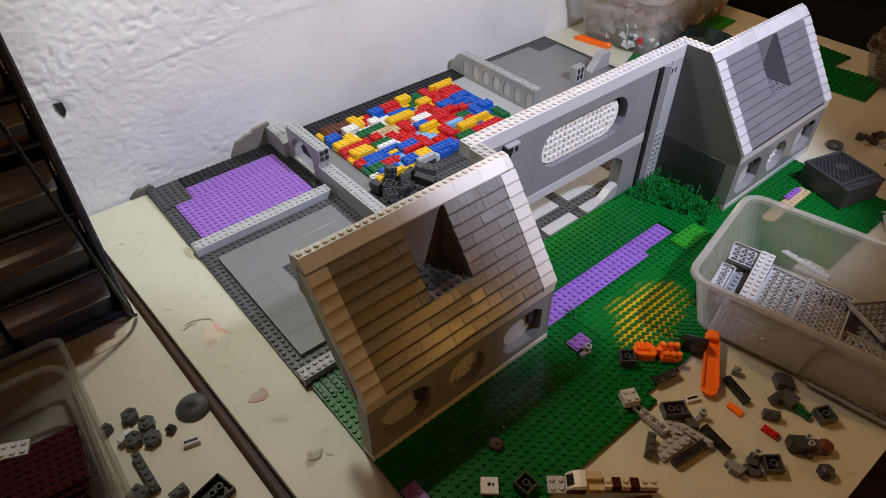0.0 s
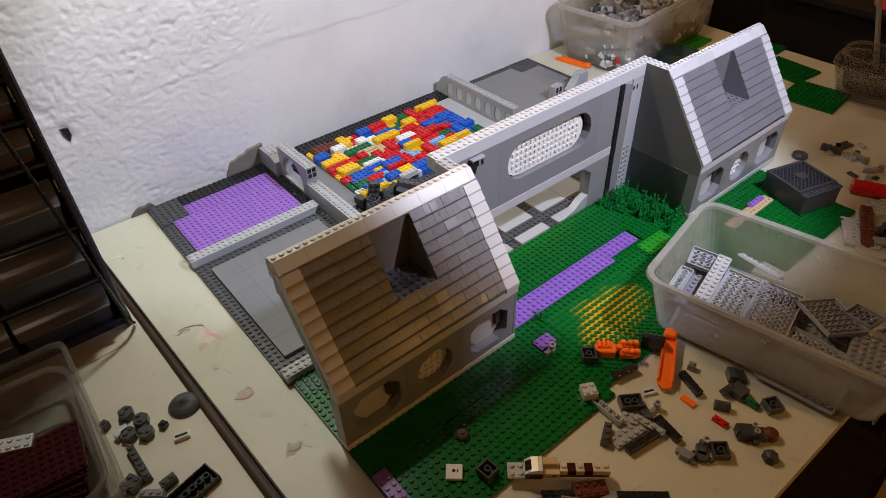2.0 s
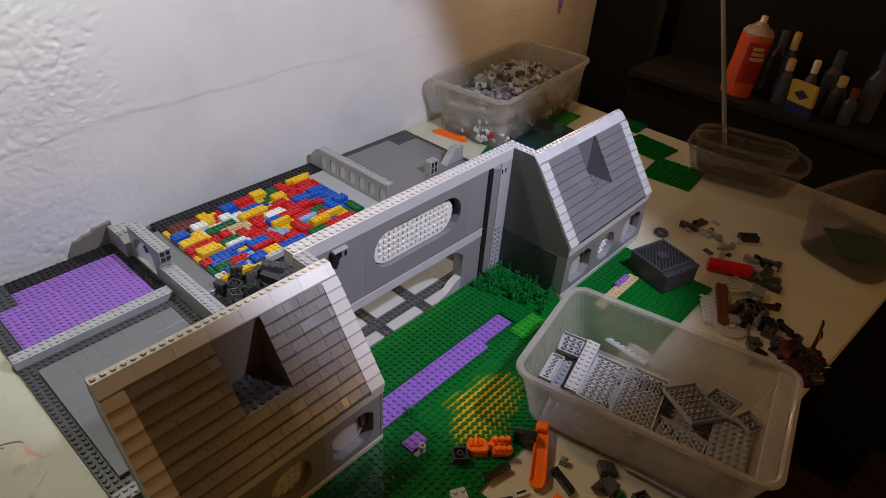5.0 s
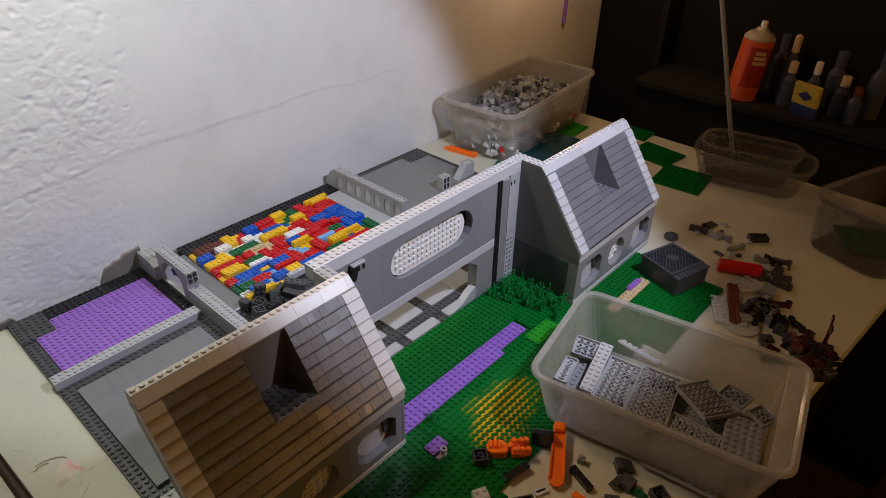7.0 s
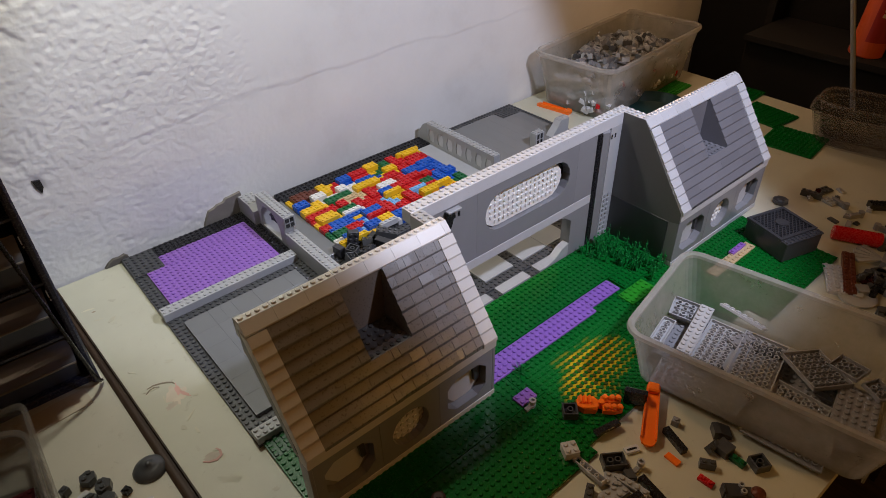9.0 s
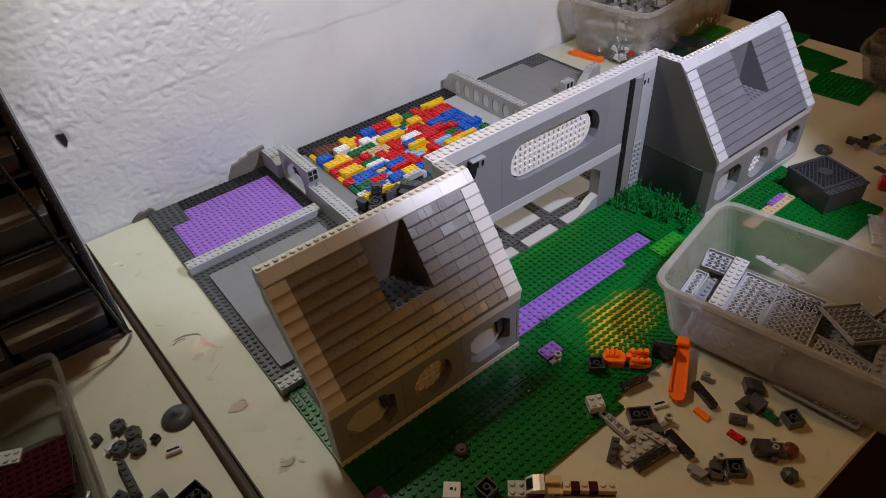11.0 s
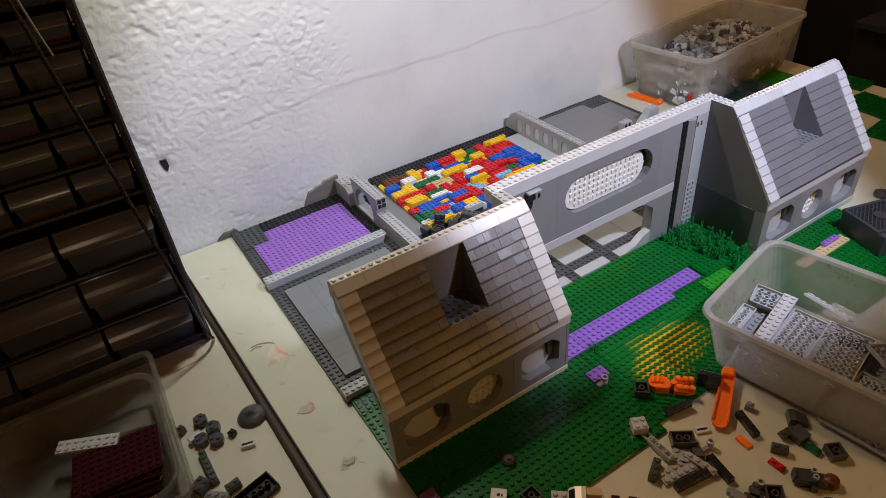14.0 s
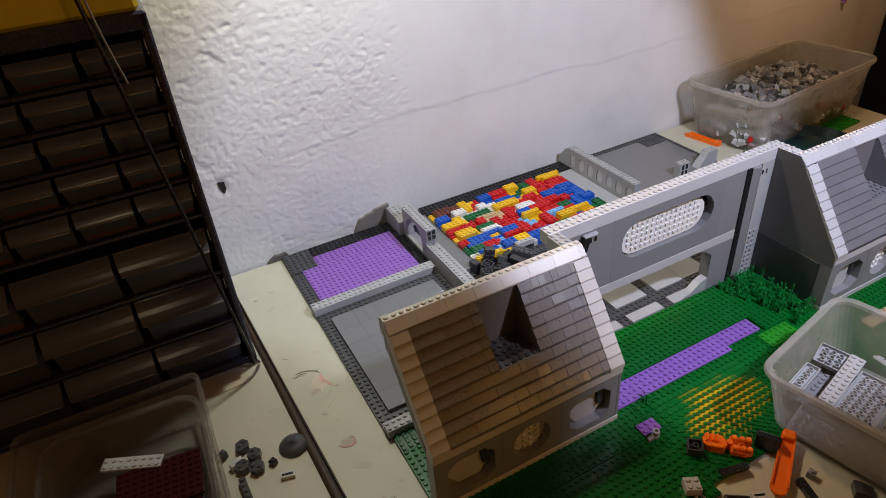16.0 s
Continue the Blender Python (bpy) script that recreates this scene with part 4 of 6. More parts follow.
def lattice(w, l, h=0.62):
    """The hollow underside of a plate, turned up: rim, cross ribs and tubes."""
    s = Shape().box(-w / 2, -l / 2, 0, w / 2, l / 2, 0.08, 0.02)
    for a, b, c, d in ((-w / 2, -l / 2, w / 2, -l / 2 + 0.18), (-w / 2, l / 2 - 0.18, w / 2, l / 2), (-w / 2, -l / 2, -w / 2 + 0.18, l / 2), (w / 2 - 0.18, -l / 2, w / 2, l / 2)):
        s.box(a, b, 0.08, c, d, h, 0.02)
    for i in range(1, round(w)):
        for j in range(1, round(l)):
            s.ring(-w / 2 + i, -l / 2 + j, 0.08, h - 0.02, 0.40, 0.28, 10)
    return s


def loose_plate(w, l, label, mat, at, turn=0, tilt=(0, 0), under=False, group=""):
    s = lattice(w, l) if under else Shape().slab(-w / 2, w / 2, -l / 2, l / 2, 0, 0.4)
    ob = part("toy_plate", s, mat)
    ob.matrix_world = pose(at[0] * U, at[1] * U, at[2] * U, tilt[0], tilt[1], turn)
    return tagged(ob, label, "toy plate", group)


# the large box on the front of the table
BOX_Z = 0.25
storage_box("milky clear storage box half full of grey plates", (57.9, -24.1, BOX_Z), 11.3, 22.0, 33.4, 9.8, CLEAR, 2.4, 0.88)
front_box = bpy.data.objects["storage_box"]
part("end_wall", Shape().box(-9.5, -14.6, 0.7, 9.5, -14.3, 8.9), CLEAR, front_box)
part("handle_ledge", Shape().box(-10.4, -16.3, 8.92, 10.4, -14.2, 9.25, 0.12), RIM, front_box, "thick clear handle ledge")
IN = "grey plates lying in the clear storage box"
loose_plate(10, 5, "light grey plate lying upside down in the box", LIGHT, (56.3, -17.4, 3.6), 12, (3, 2), True, IN)
loose_plate(11, 6, "light grey plate lying upside down in the box", LIGHT, (57.3, -22.8, 3.7), 13, (2, 1), True, IN)
loose_plate(11, 2, "pale grey studded plate on top of others", LIGHT, (56.4, -13.8, 4.4), 14, (3, -2), False, IN)
loose_plate(6, 2, "pale grey plate upside down in the box", LIGHT, (53.0, -10.6, 3.9), 14, (2, 3), True, IN)
loose_plate(4, 4, "pale grey plate standing askew in the box", LIGHT, (59.2, -10.2, 4.0), 20, (6, -6), True, IN)
loose_plate(2, 7, "pale grey studded plate leaning on the box wall", LIGHT, (63.2, -17.2, 4.9), -4, (0, 35), False, IN)
loose_plate(7, 6, "grey wedge-shaped plate lying askew in the box", MID, (61.2, -29.0, 4.5), 60, (5, 3), True, IN)
loose_plate(4, 3, "grey plate lying on top in the box", MID, (64.2, -31.9, 4.9), 80, (-4, 6), True, IN)
loose_plate(3, 3, "grey plate lying on top in the box", MID, (63.4, -36.0, 4.6), 70, (5, -6), True, IN)
loose_plate(7, 5, "grey studded plate near the end of the box", MID, (58.6, -35.4, 3.8), 14, (3, -4), False, IN)
loose_plate(4, 7, "grey plate lying upside down in the box", LIGHT, (55.2, -29.9, 3.2), 6, (3, 4), True, IN)
loose_plate(12, 16, "grey plate low in the box", MID, (57.0, -18.0, 2.2), 10, (1, 1), False, IN)
loose_plate(12, 12, "grey plate low in the box", MID, (58.6, -31.0, 1.8), 10, (0, 2), False, IN)
loose_plate(4, 12, "pale grey plate showing through the box side", LIGHT, (49.6, -19.0, 1.0), 10, (0, -28), True, IN)
loose_plate(4, 10, "pale grey plate showing through the box side", LIGHT, (50.8, -31.0, 0.9), 8, (0, -24), True, IN)
for k in range(10):
    toy_brick(rng.choice((1, 2)), rng.choice((2, 4, 6)), 1.2, DARK if k % 3 else MID, "grey toy brick in the clear storage box", (rng.uniform(52, 64), rng.uniform(-37, -10), 1.0 + 0.22 * k), rng.uniform(0, 180), IN)

# ---- far end of the table ----
storage_box("milky storage box full of small grey bricks", (130.0, 56.0, T0), 95.5, 22.8, 46, 14.4, CLEAR, 3.2, 0.88)
HEAP = "small grey bricks heaped in the far box"
heaps = {"light": (Shape(), LIGHT), "mid": (Shape(), MID), "dark": (Shape(), DARK), "pale": (Shape(), PALE)}


def heap_brick(kind, w, l, h, at, turn, tx, ty):
    s = Shape().box(-w / 2, -l / 2, 0, w / 2, l / 2, h, 0.04).studs(-w / 2, w / 2, -l / 2, l / 2, h)
    m = pose(*at, tx, ty, turn)
    heaps[kind][0].add([tuple(m @ Vector(v)) for v in s.v], s.f)


for k in range(200):
    a, b = rng.uniform(-17.5, 16.5), rng.uniform(-8.8, 8.8)
    z = 8.6 + 2.4 * (1 - (a / 19) ** 2) * (1 - (b / 10) ** 2) + rng.uniform(-0.6, 0.6)
    heap_brick(rng.choice(("light", "mid", "mid", "light", "dark")), rng.choice((1, 1, 2)), rng.choice((1, 2, 2, 3)), rng.choice((0.4, 1.2, 1.2)), (130.0 + a, 56.0 + b + 0.09 * a, z), rng.uniform(0, 180), rng.uniform(-35, 35), rng.uniform(-35, 35))
for k in range(170):
    a, b = rng.uniform(-19, 17), -8.6 + rng.uniform(-0.6, 0.5)
    if k % 4 == 0:
        a, b = -19.3, rng.uniform(-7.5, 7.5)
    spin = (rng.uniform(0, 180), rng.uniform(-40, 40), rng.uniform(-40, 40))
    place = (130.0 + a, 56.0 + b + 0.09 * a, rng.uniform(0.8, 7.5))
    if k in (4, 8, 9, 13, 17, 22, 31, 43):
        toy_brick(1, 3, 1.2, RED, "red brick seen through the box wall", place, spin[0], HEAP, spin[1:])
    else:
        heap_brick(rng.choice(("pale", "pale", "light")), rng.choice((1, 2)), rng.choice((2, 3)), 1.2, place, *spin)
for kind, (s, m) in heaps.items():
    tagged(part("small_bricks", s, m), kind + " grey small bricks heaped in the far box", "toy bricks", kind="stuff")
fill = part("brick_heap", loft([(rounded(14, 36, 2), 0.5), (rounded(15, 37, 2), 7.0), (rounded(10, 24, 3), 9.0)], True, True), LIGHT)
fill.matrix_world = pose(130.0 * U, 56.0 * U, 0, 0, 0, 95.5)
tagged(fill, "grey small bricks packed in the far box", "toy bricks", kind="stuff")


def rod(name, label, pts, r, mat, cat, parent=None, n=10):
    """A round rod or cable through points."""
    cu = bpy.data.curves.new(name, "CURVE")
    cu.dimensions, cu.bevel_depth, cu.bevel_resolution, cu.use_fill_caps = "3D", r * U, 3, True
    sp = cu.splines.new("NURBS")
    sp.points.add(len(pts) - 1)
    for p, q in zip(sp.points, pts):
        p.co = (q[0] * U, q[1] * U, q[2] * U, 1)
    sp.use_endpoint_u, sp.order_u = True, 3
    cu.materials.append(mat)
    ob = new(name, cu)
    if parent:
        ob.parent = parent
    else:
        tagged(ob, label, cat)
    return ob


def separator(at, turn, tilt=(0, 0)):
    """The flat orange prying tool: a wedge with a rounded end and a raised rim."""
    t = thing("brick_tool", "bright orange flat plastic brick prying tool", "tool", at=at, turn=turn, tilt=tilt)
    out = [(-0.9, -5), (0.9, -5), (1.05, 4.0), (0.8, 4.7), (0.3, 5.05), (-0.3, 5.05), (-0.8, 4.7), (-1.05, 4.0)]
    part("blade", Shape().prism(out, "z", 0, 0.35), ORANGE, t)
    for s in (-1, 1):
        part("side_rim", Shape().prism([(s * 0.9, -4.9), (s * 1.05, 4.0), (s * 0.85, 4.0), (s * 0.7, -4.9)], "z", 0.34, 0.75), ORANGE, t)
    part("grip", Shape().box(-0.8, -5.2, 0.3, 0.8, -3.6, 1.2, 0.2), ORANGE, t)
    return t


separator((107.6, 58.6, T0 + 0.02), 8)
separator((41.6, -17.2, 0.3), 121, (-2, 0))

dish = thing("dish", "dark teal shallow plastic dish", "dish", at=(122, 38.5, T0))
part("bowl", Shape().lathe(0, 0, [(5.5, 0.0), (8.0, 0.6), (9.2, 2.6), (9.6, 3.0), (9.2, 3.05), (7.6, 1.0), (0.2, 0.8)], 32), plastic("dark_teal_plastic", (0.006, 0.055, 0.065), 0.35), dish)
for x, y, w, l, m, tn in ((139, 46, 14, 8, LIME, 4), (152, 30, 7, 8, GREEN, 2), (143, 19.5, 10, 12, GREEN, -6), (134, 8.0, 12, 12, GREEN, 6), (108.6, 43, 6, 8, FIR, 20)):
    loose_plate(w, l, ("bright" if m is LIME else "dark") + " green studded plate lying on the table", m, (x, y, T0 + 0.02), tn)

two = storage_box("small clear tub nested in another", (143.6, -4.6, T0), 12, 13.5, 27, 8.2, CLEARER, 4.6, 0.84, name="small_tub")
storage_box("small clear tub standing inside another", (144.2, -3.2, T0 + 1.4), 12, 11.6, 22.5, 8.6, CLEARER, 4.2, 0.84, name="small_tub")
storage_box("large milky box with dark plates at the table end", (133.0, -35.6, T0), -18, 27, 19, 12.4, CLEARER, 4.0, 0.9)
loose_plate(12, 12, "dark green plate lying in the large box", TEALGREEN, (132, -35, T0 + 1.2), 30, (2, 3))

# dark shelf with bottles at the end of the table
shelf = thing("dark_shelf", "shelf board coloured near black for the dark end of the room", "shelf")
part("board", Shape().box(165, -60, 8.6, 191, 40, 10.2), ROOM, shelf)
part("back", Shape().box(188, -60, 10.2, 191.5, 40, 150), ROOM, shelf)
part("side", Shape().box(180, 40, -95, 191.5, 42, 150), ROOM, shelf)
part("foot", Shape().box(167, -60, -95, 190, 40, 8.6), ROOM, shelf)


def can(at, turn=0):
    c = thing("spray_can", "orange and red spray can with a bare metal dome", "spray can", at=at, turn=turn, tilt=(4, 0))
    c.scale = (1.22, 1.22, 1.02)
    steel = plastic("worn_steel", (0.45, 0.40, 0.32), 0.3)
    part("body", Shape().lathe(0, 0, [(3.1, 0), (3.3, 0.3), (3.3, 15.6), (3.1, 15.9)], 28), plastic("orange_label", (0.62, 0.09, 0.02), 0.4), c)
    part("label_panel", Shape().prism([(3.34 * math.cos(a), 3.34 * math.sin(a)) for a in [radians(150 + i * 8) for i in range(13)]] + [(3.2 * math.cos(a), 3.2 * math.sin(a)) for a in [radians(150 + i * 8) for i in range(12, -1, -1)]], "z", 4.0, 14.5), plastic("red_label", (0.30, 0.015, 0.01), 0.4), c, "dark red printed panel")
    for k, zz in enumerate((12.6, 11.3, 10.0)):
        part("print_bar", Shape().prism([(3.38 * math.cos(a), 3.38 * math.sin(a)) for a in [radians(170 + i * 8) for i in range(6 + k)]] + [(3.3 * math.cos(a), 3.3 * math.sin(a)) for a in [radians(170 + i * 8) for i in range(5 + k, -1, -1)]], "z", zz, zz + 0.9), TAN, c)
    part("dome", Shape().lathe(0, 0, [(3.2, 15.9), (3.3, 16.3), (2.6, 17.4), (1.4, 18.2), (1.2, 18.8), (0.3, 18.9)], 28), steel, c)
    part("nozzle", Shape().lathe(0, 0, [(0.7, 18.9), (0.7, 20.4), (0.4, 20.5)], 14), WHITE, c)
    return c


can((172, 11.2, 10.2), 30)
for x, y, r, h, m, cap in ((178, 2.0, 1.6, 15, SMOKE, TAN), (175, 0.5, 1.9, 10, SMOKE, TAN), (175, -5.5, 1.5, 11, SMOKE, WHITE), (176, -12.5, 1.9, 9, SMOKE, TAN), (181, -9.0, 2.2, 13, SMOKE, SMOKE), (182, 6.0, 1.8, 14, SMOKE, SMOKE), (173, -16.5, 1.6, 8, SMOKE, BRICKBROWN), (181, -19.0, 2.4, 15, SMOKE, SMOKE)):
    b = thing("bottle", "small dark bottle with a pale cap on the shelf", "bottle", "bottles on the dark shelf", at=(x, y, 10.2))
    part("body", Shape().lathe(0, 0, [(r, 0), (r, h * 0.7), (r * 0.5, h * 0.85), (r * 0.5, h * 0.9)], 18), m, b)
    part("cap", Shape().lathe(0, 0, [(r * 0.6, h * 0.88), (r * 0.6, h * 1.15), (r * 0.4, h * 1.18)], 16), cap, b)
pk = thing("small_packet", "yellow and blue cardboard packet with a dark diamond", "packet", at=(169.5, -6.4, 10.2), turn=72, tilt=(-8, 0))
pk.scale = (1.6, 1.0, 1.25)
part("carton", Shape().box(-2.2, -0.6, 0, 2.2, 0.6, 7.0), plastic("yellow_card", (0.55, 0.40, 0.05), 0.6), pk)
part("blue_band", Shape().box(-2.24, -0.64, 0.02, 2.24, 0.64, 2.6), plastic("blue_card", (0.02, 0.03, 0.12), 0.6), pk)
part("diamond", Shape().prism([(-1.3, 4.6), (0, 5.7), (1.3, 4.6), (0, 3.5)], "y", 0.6, 0.66).prism([(-1.3, 4.6), (0, 5.7), (1.3, 4.6), (0, 3.5)], "y", -0.66, -0.6), plastic("diamond_print", (0.02, 0.03, 0.12), 0.6), pk)
rod("stand_pole", "thin grey metal pole of a stand", [(158.5, 4.9, T0), (158.5, 18.3, 40), (158.6, 45.0, 120)], 0.6, MID, "pole")
rod("hanging_strap", "thin violet strap hanging on the wall", [(168, 68.2, 60), (168, 68.2, 34), (167.6, 68.2, 21)], 0.6, PURPLE, "strap")

# ---- the dark crate by the far house ----
crate = thing("lattice_crate", "dark grey toy crate with a lattice lid", "toy crate", at=(92.3, -9.4, 0.22), turn=-17)
crate.scale = (0.88, 0.88, 0.78)
part("body", Shape().box(-4.7, -5.2, 0, 4.7, 5.2, 4.6, 0.12), CHARCOAL, crate)
lid = Shape().box(-4.9, -3.7, 4.62, -4.2, 5.3, 5.3).box(4.2, -3.7, 4.62, 4.9, 5.3, 5.3).box(-4.2, 4.6, 4.62, 4.2, 5.3, 5.3).box(-4.2, -3.7, 4.62, 4.2, -3.0, 5.3)
for k in range(17):
    o = -7.6 + k * 0.95
    for s in (-1, 1):
        pts = []
        for t in (-6, 6):
            pts.append((o + s * t, t))
        a, b = None, None
        for i in range(101):
            t = -3.8 + i * 0.076
            x = o + s * t
            if -4.1 < x < 4.1:
                b = (x, t + 0.8)
                if a is None:
                    a = b
        if a and b and abs(a[0] - b[0]) > 0.8:
            d = 0.12
            part("lattice_bar", Shape().prism([(a[0] - d, a[1]), (b[0] - d, b[1]), (b[0] + d, b[1]), (a[0] + d, a[1])], "z", 4.75 + 0.02 * s, 5.15 + 0.02 * s), CHARCOAL, crate)
part("lid", lid, CHARCOAL, crate, "dark grey lattice lid")
part("boss", Shape().lathe(0, 0.8, [(1.3, 5.15), (1.3, 5.4), (0.6, 5.45)], 14), CHARCOAL, crate)
part("step", Shape().slab(-4.9, 4.9, -5.3, -3.75, 4.62, 5.0), CHARCOAL, crate)

# ---- grass tufts by the far house ----
gr = Shape()
rg = random.Random(11)
for k in range(130):
    x = rg.uniform(62.5, 71.2)
    y = rg.uniform(-0.5, 13.2)
    if x + y * 0.25 < 66 and y < 9:
        continue
    h = rg.uniform(1.2, 3.2) if rg.random() < 0.72 else rg.uniform(3.2, 5.0)
    for j in range(4):
        a = rg.uniform(0, 6.28)
        lean = rg.uniform(0.05, 0.5)
        bx, by = x + math.cos(a) * lean, y + math.sin(a) * lean
        w = 0.14
        gr.add([(x - w, y, 0.4), (x + w, y, 0.4), (x, y + w, 0.4), (bx, by, 0.4 + h * rg.uniform(0.7, 1.0))], [(0, 1, 3), (1, 2, 3), (2, 0, 3)])
        if rg.random() < 0.5:
            gr.tube(bx, by, 0.4 + h * 0.6, 0.4 + h * 0.6 + 0.25, 0.13, 6)
tagged(part("toy_grass", gr, LEAF), "green plastic grass tufts along the gable wall", "toy grass", kind="stuff")
bush = thing("toy_plant", "small dark green plastic plant on the green plate", "toy plant", at=(34.4, 0.0, 0.2))
pb = Shape()
for k in range(9):
    a = k * 0.7
    pb.add([(0.1, 0, 0), (-0.1, 0, 0), (0.9 * math.cos(a) + 0.2, 0.9 * math.sin(a), 0.5), (1.5 * math.cos(a), 1.5 * math.sin(a), 0.9 + 0.2 * (k % 3))], [(0, 1, 2), (1, 3, 2), (0, 2, 3)])
part("leaves", pb, LEAF, bush)
part("stem", Shape().tube(0, 0, 0, 1.6, 0.15, 8), LEAF, bush)

# ---- loose bits on the front of the table ----
BITS = "loose toy pieces scattered on the table front"
TT = T0 + 0.01


def hollow_brick(w, l, h, label, mat, at, turn, group=BITS, tilt=(0, 0)):
    """A brick lying upside down: open shell with a tube in it."""
    b = thing("toy_brick", label, "toy brick", group, at=at, turn=turn, tilt=tilt)
    s = Shape().box(-w / 2, -l / 2, 0, w / 2, l / 2, 0.18, 0.03)
    for a, c, d, e in ((-w / 2, -l / 2, w / 2, -l / 2 + 0.2), (-w / 2, l / 2 - 0.2, w / 2, l / 2), (-w / 2, -l / 2 + 0.2, -w / 2 + 0.2, l / 2 - 0.2), (w / 2 - 0.2, -l / 2 + 0.2, w / 2, l / 2 - 0.2)):
        s.box(a, c, 0.18, d, e, h, 0.03)
    part("shell", s, mat, b)
    for i in range(1, max(2, round(l))):
        part("tube", Shape().ring(0, -l / 2 + i, 0.18, h - 0.03, 0.42, 0.28, 12), mat, b)
    return b


UPSIDE = "dark grey brick lying upside down"
hollow_brick(2, 3, 1.2, UPSIDE, DARK, (32.2, -18.3, TT), -125)
hollow_brick(2, 2, 1.2, UPSIDE, DARK, (45.6, -30.5, TT), -118)
hollow_brick(2, 2, 1.2, UPSIDE, DARK, (34.7, -29.8, TT), -131, BITS, (4, 6))
hollow_brick(2, 2, 1.2, UPSIDE + " on green", CHARCOAL, (33.8, -9.7, 0.22), -131)
hollow_brick(2, 2, 1.2, UPSIDE + " on green", CHARCOAL, (11.0, -13.6, 0.22), 5)
hollow_brick(3, 3, 0.8, "grey plate lying upside down at the edge", MID, (15.4, -23.4, TT), 40)
toy_brick(2, 2, 1.2, PALE, "pale grey two by two brick at the green edge", (29.0, -13.8, 0.22), -118, BITS)
toy_brick(1, 4, 0.9, BLACK, "black smooth bar on the table", (40.9, -21.5, TT), 161, BITS, (0, 0), False)
toy_brick(1, 4, 0.9, BLACK, "black smooth bar on the table", (32.6, -23.8, TT), 169, BITS, (0, 0), False)
toy_brick(1, 5, 0.9, BLACK, "black smooth bar on the table", (28.6, -22.9, TT), -99, BITS, (0, 0), False)
toy_brick(1, 6, 0.9, BLACK, "black smooth bar near the table edge", (22.7, -27.4, TT), 49, BITS, (0, 0), False)
toy_brick(1, 4, 0.4, LIGHT, "light grey plate lying across others", (31.2, -22.0, TT + 0.42), -171, BITS, (0, 3))
toy_brick(2, 5, 0.4, LIGHT, "light grey plate lying under others", (28.2, -20.9, TT), -97, BITS)
toy_brick(2, 2, 0.4, LIGHT, "light grey plate with rounded corner", (30.2, -19.6, TT), -60, BITS)
toy_brick(1, 3, 1.2, DARK, "grey small brick on the table", (26.0, -19.3, TT), -61, BITS)
toy_brick(1, 1, 1.0, MID, "dark grey small brick on the table", (43.5, -19.9, TT), 15, BITS)
toy_brick(2, 2, 1.2, DARK, "dark grey brick lying on its side", (44.4, -26.4, TT), -96, BITS, (0, 0), False)
toy_brick(1, 2, 0.8, DARK, "dark grey brick leaning on another", (43.4, -25.2, TT + 0.4), -96, BITS, (0, 20))
toy_brick(1, 2, 1.1, DARK, "dark grey brick on the table", (40.7, -26.3, TT), -146, BITS)
toy_brick(1, 2, 0.6, FIR, "dark green slope piece on the table", (44.2, -28.5, TT), 177, BITS)
toy_brick(1, 2, 0.4, RED, "red plate on the table", (38.7, -27.4, TT), -177, BITS)
toy_brick(1, 2, 0.35, ORANGE, "orange red curved tile on the table", (38.4, -22.9, TT), 177, BITS, (0, 0), False)
slotted = thing("toy_tile", "pale grey tile with a dark slot", "toy tile", BITS, at=(35.7, -18.6, TT), turn=-114)
part("tile", Shape().box(-0.5, -1.0, 0, 0.5, 1.0, 0.4), PALE, slotted)
part("slot", Shape().box(-0.16, -0.7, 0.39, 0.16, 0.7, 0.41, 0.005), BLACK, slotted)
wedge = thing("toy_wedge", "dark grey wedge brick beside the storage box", "toy wedge", BITS, at=(46.6, -24.8, TT), turn=-135)
part("body", Shape().prism([(-1.2, 0), (1.2, 0), (1.2, 0.6), (-0.4, 1.3), (-1.2, 1.3)], "x", -0.9, 0.9), DARK, wedge)
cap = thing("faceted_piece", "black faceted cap piece near the table edge", "toy piece", BITS, at=(38.6, -34.2, TT), turn=20)
part("shell", Shape().lathe(0, 0, [(0.95, 0.0), (1.05, 0.35), (0.75, 1.0), (0.3, 1.2), (0.05, 1.2)], 7), CHARCOAL, cap)
stub = thing("toy_piece", "reddish brown round piece with one stud on green", "toy piece", BITS, at=(12.2, -7.6, 0.22))
part("body", Shape().lathe(0, 0, [(0.8, 0.0), (0.9, 0.1), (0.9, 0.3), (0.6, 0.5), (0.3, 0.5), (0.3, 0.7), (0.05, 0.7)], 20), plastic("dull_brown_plastic", (0.055, 0.026, 0.018), 0.4), stub)
marked = thing("toy_plate", "white square plate with a small dark mark", "toy plate", BITS, at=(8.0, -11.0, 0.22), turn=48)
part("plate", Shape().box(-1, -1, 0, 1, 1, 0.42), WHITE, marked)
part("mark", Shape().tube(0.1, 0.05, 0.415, 0.43, 0.22, 9).box(-0.12, -0.5, 0.415, 0.25, -0.3, 0.43, 0.004), BLACK, marked)
toy_brick(1, 4, 0.5, BLACK, "black thin piece on the green", (35.6, -14.6, 0.22), -103, BITS, (0, 0), False)
lean = thing("toy_slope", "dark slope brick with a grey face beside the tool", "toy slope", BITS, at=(42.6, -13.9, 0.22), turn=-58)
part("body", Shape().prism([(-1.1, 0), (1.1, 0), (1.1, 0.5), (-0.3, 2.3), (-1.1, 2.3)], "x", -1.5, 1.5), BLACK, lean)
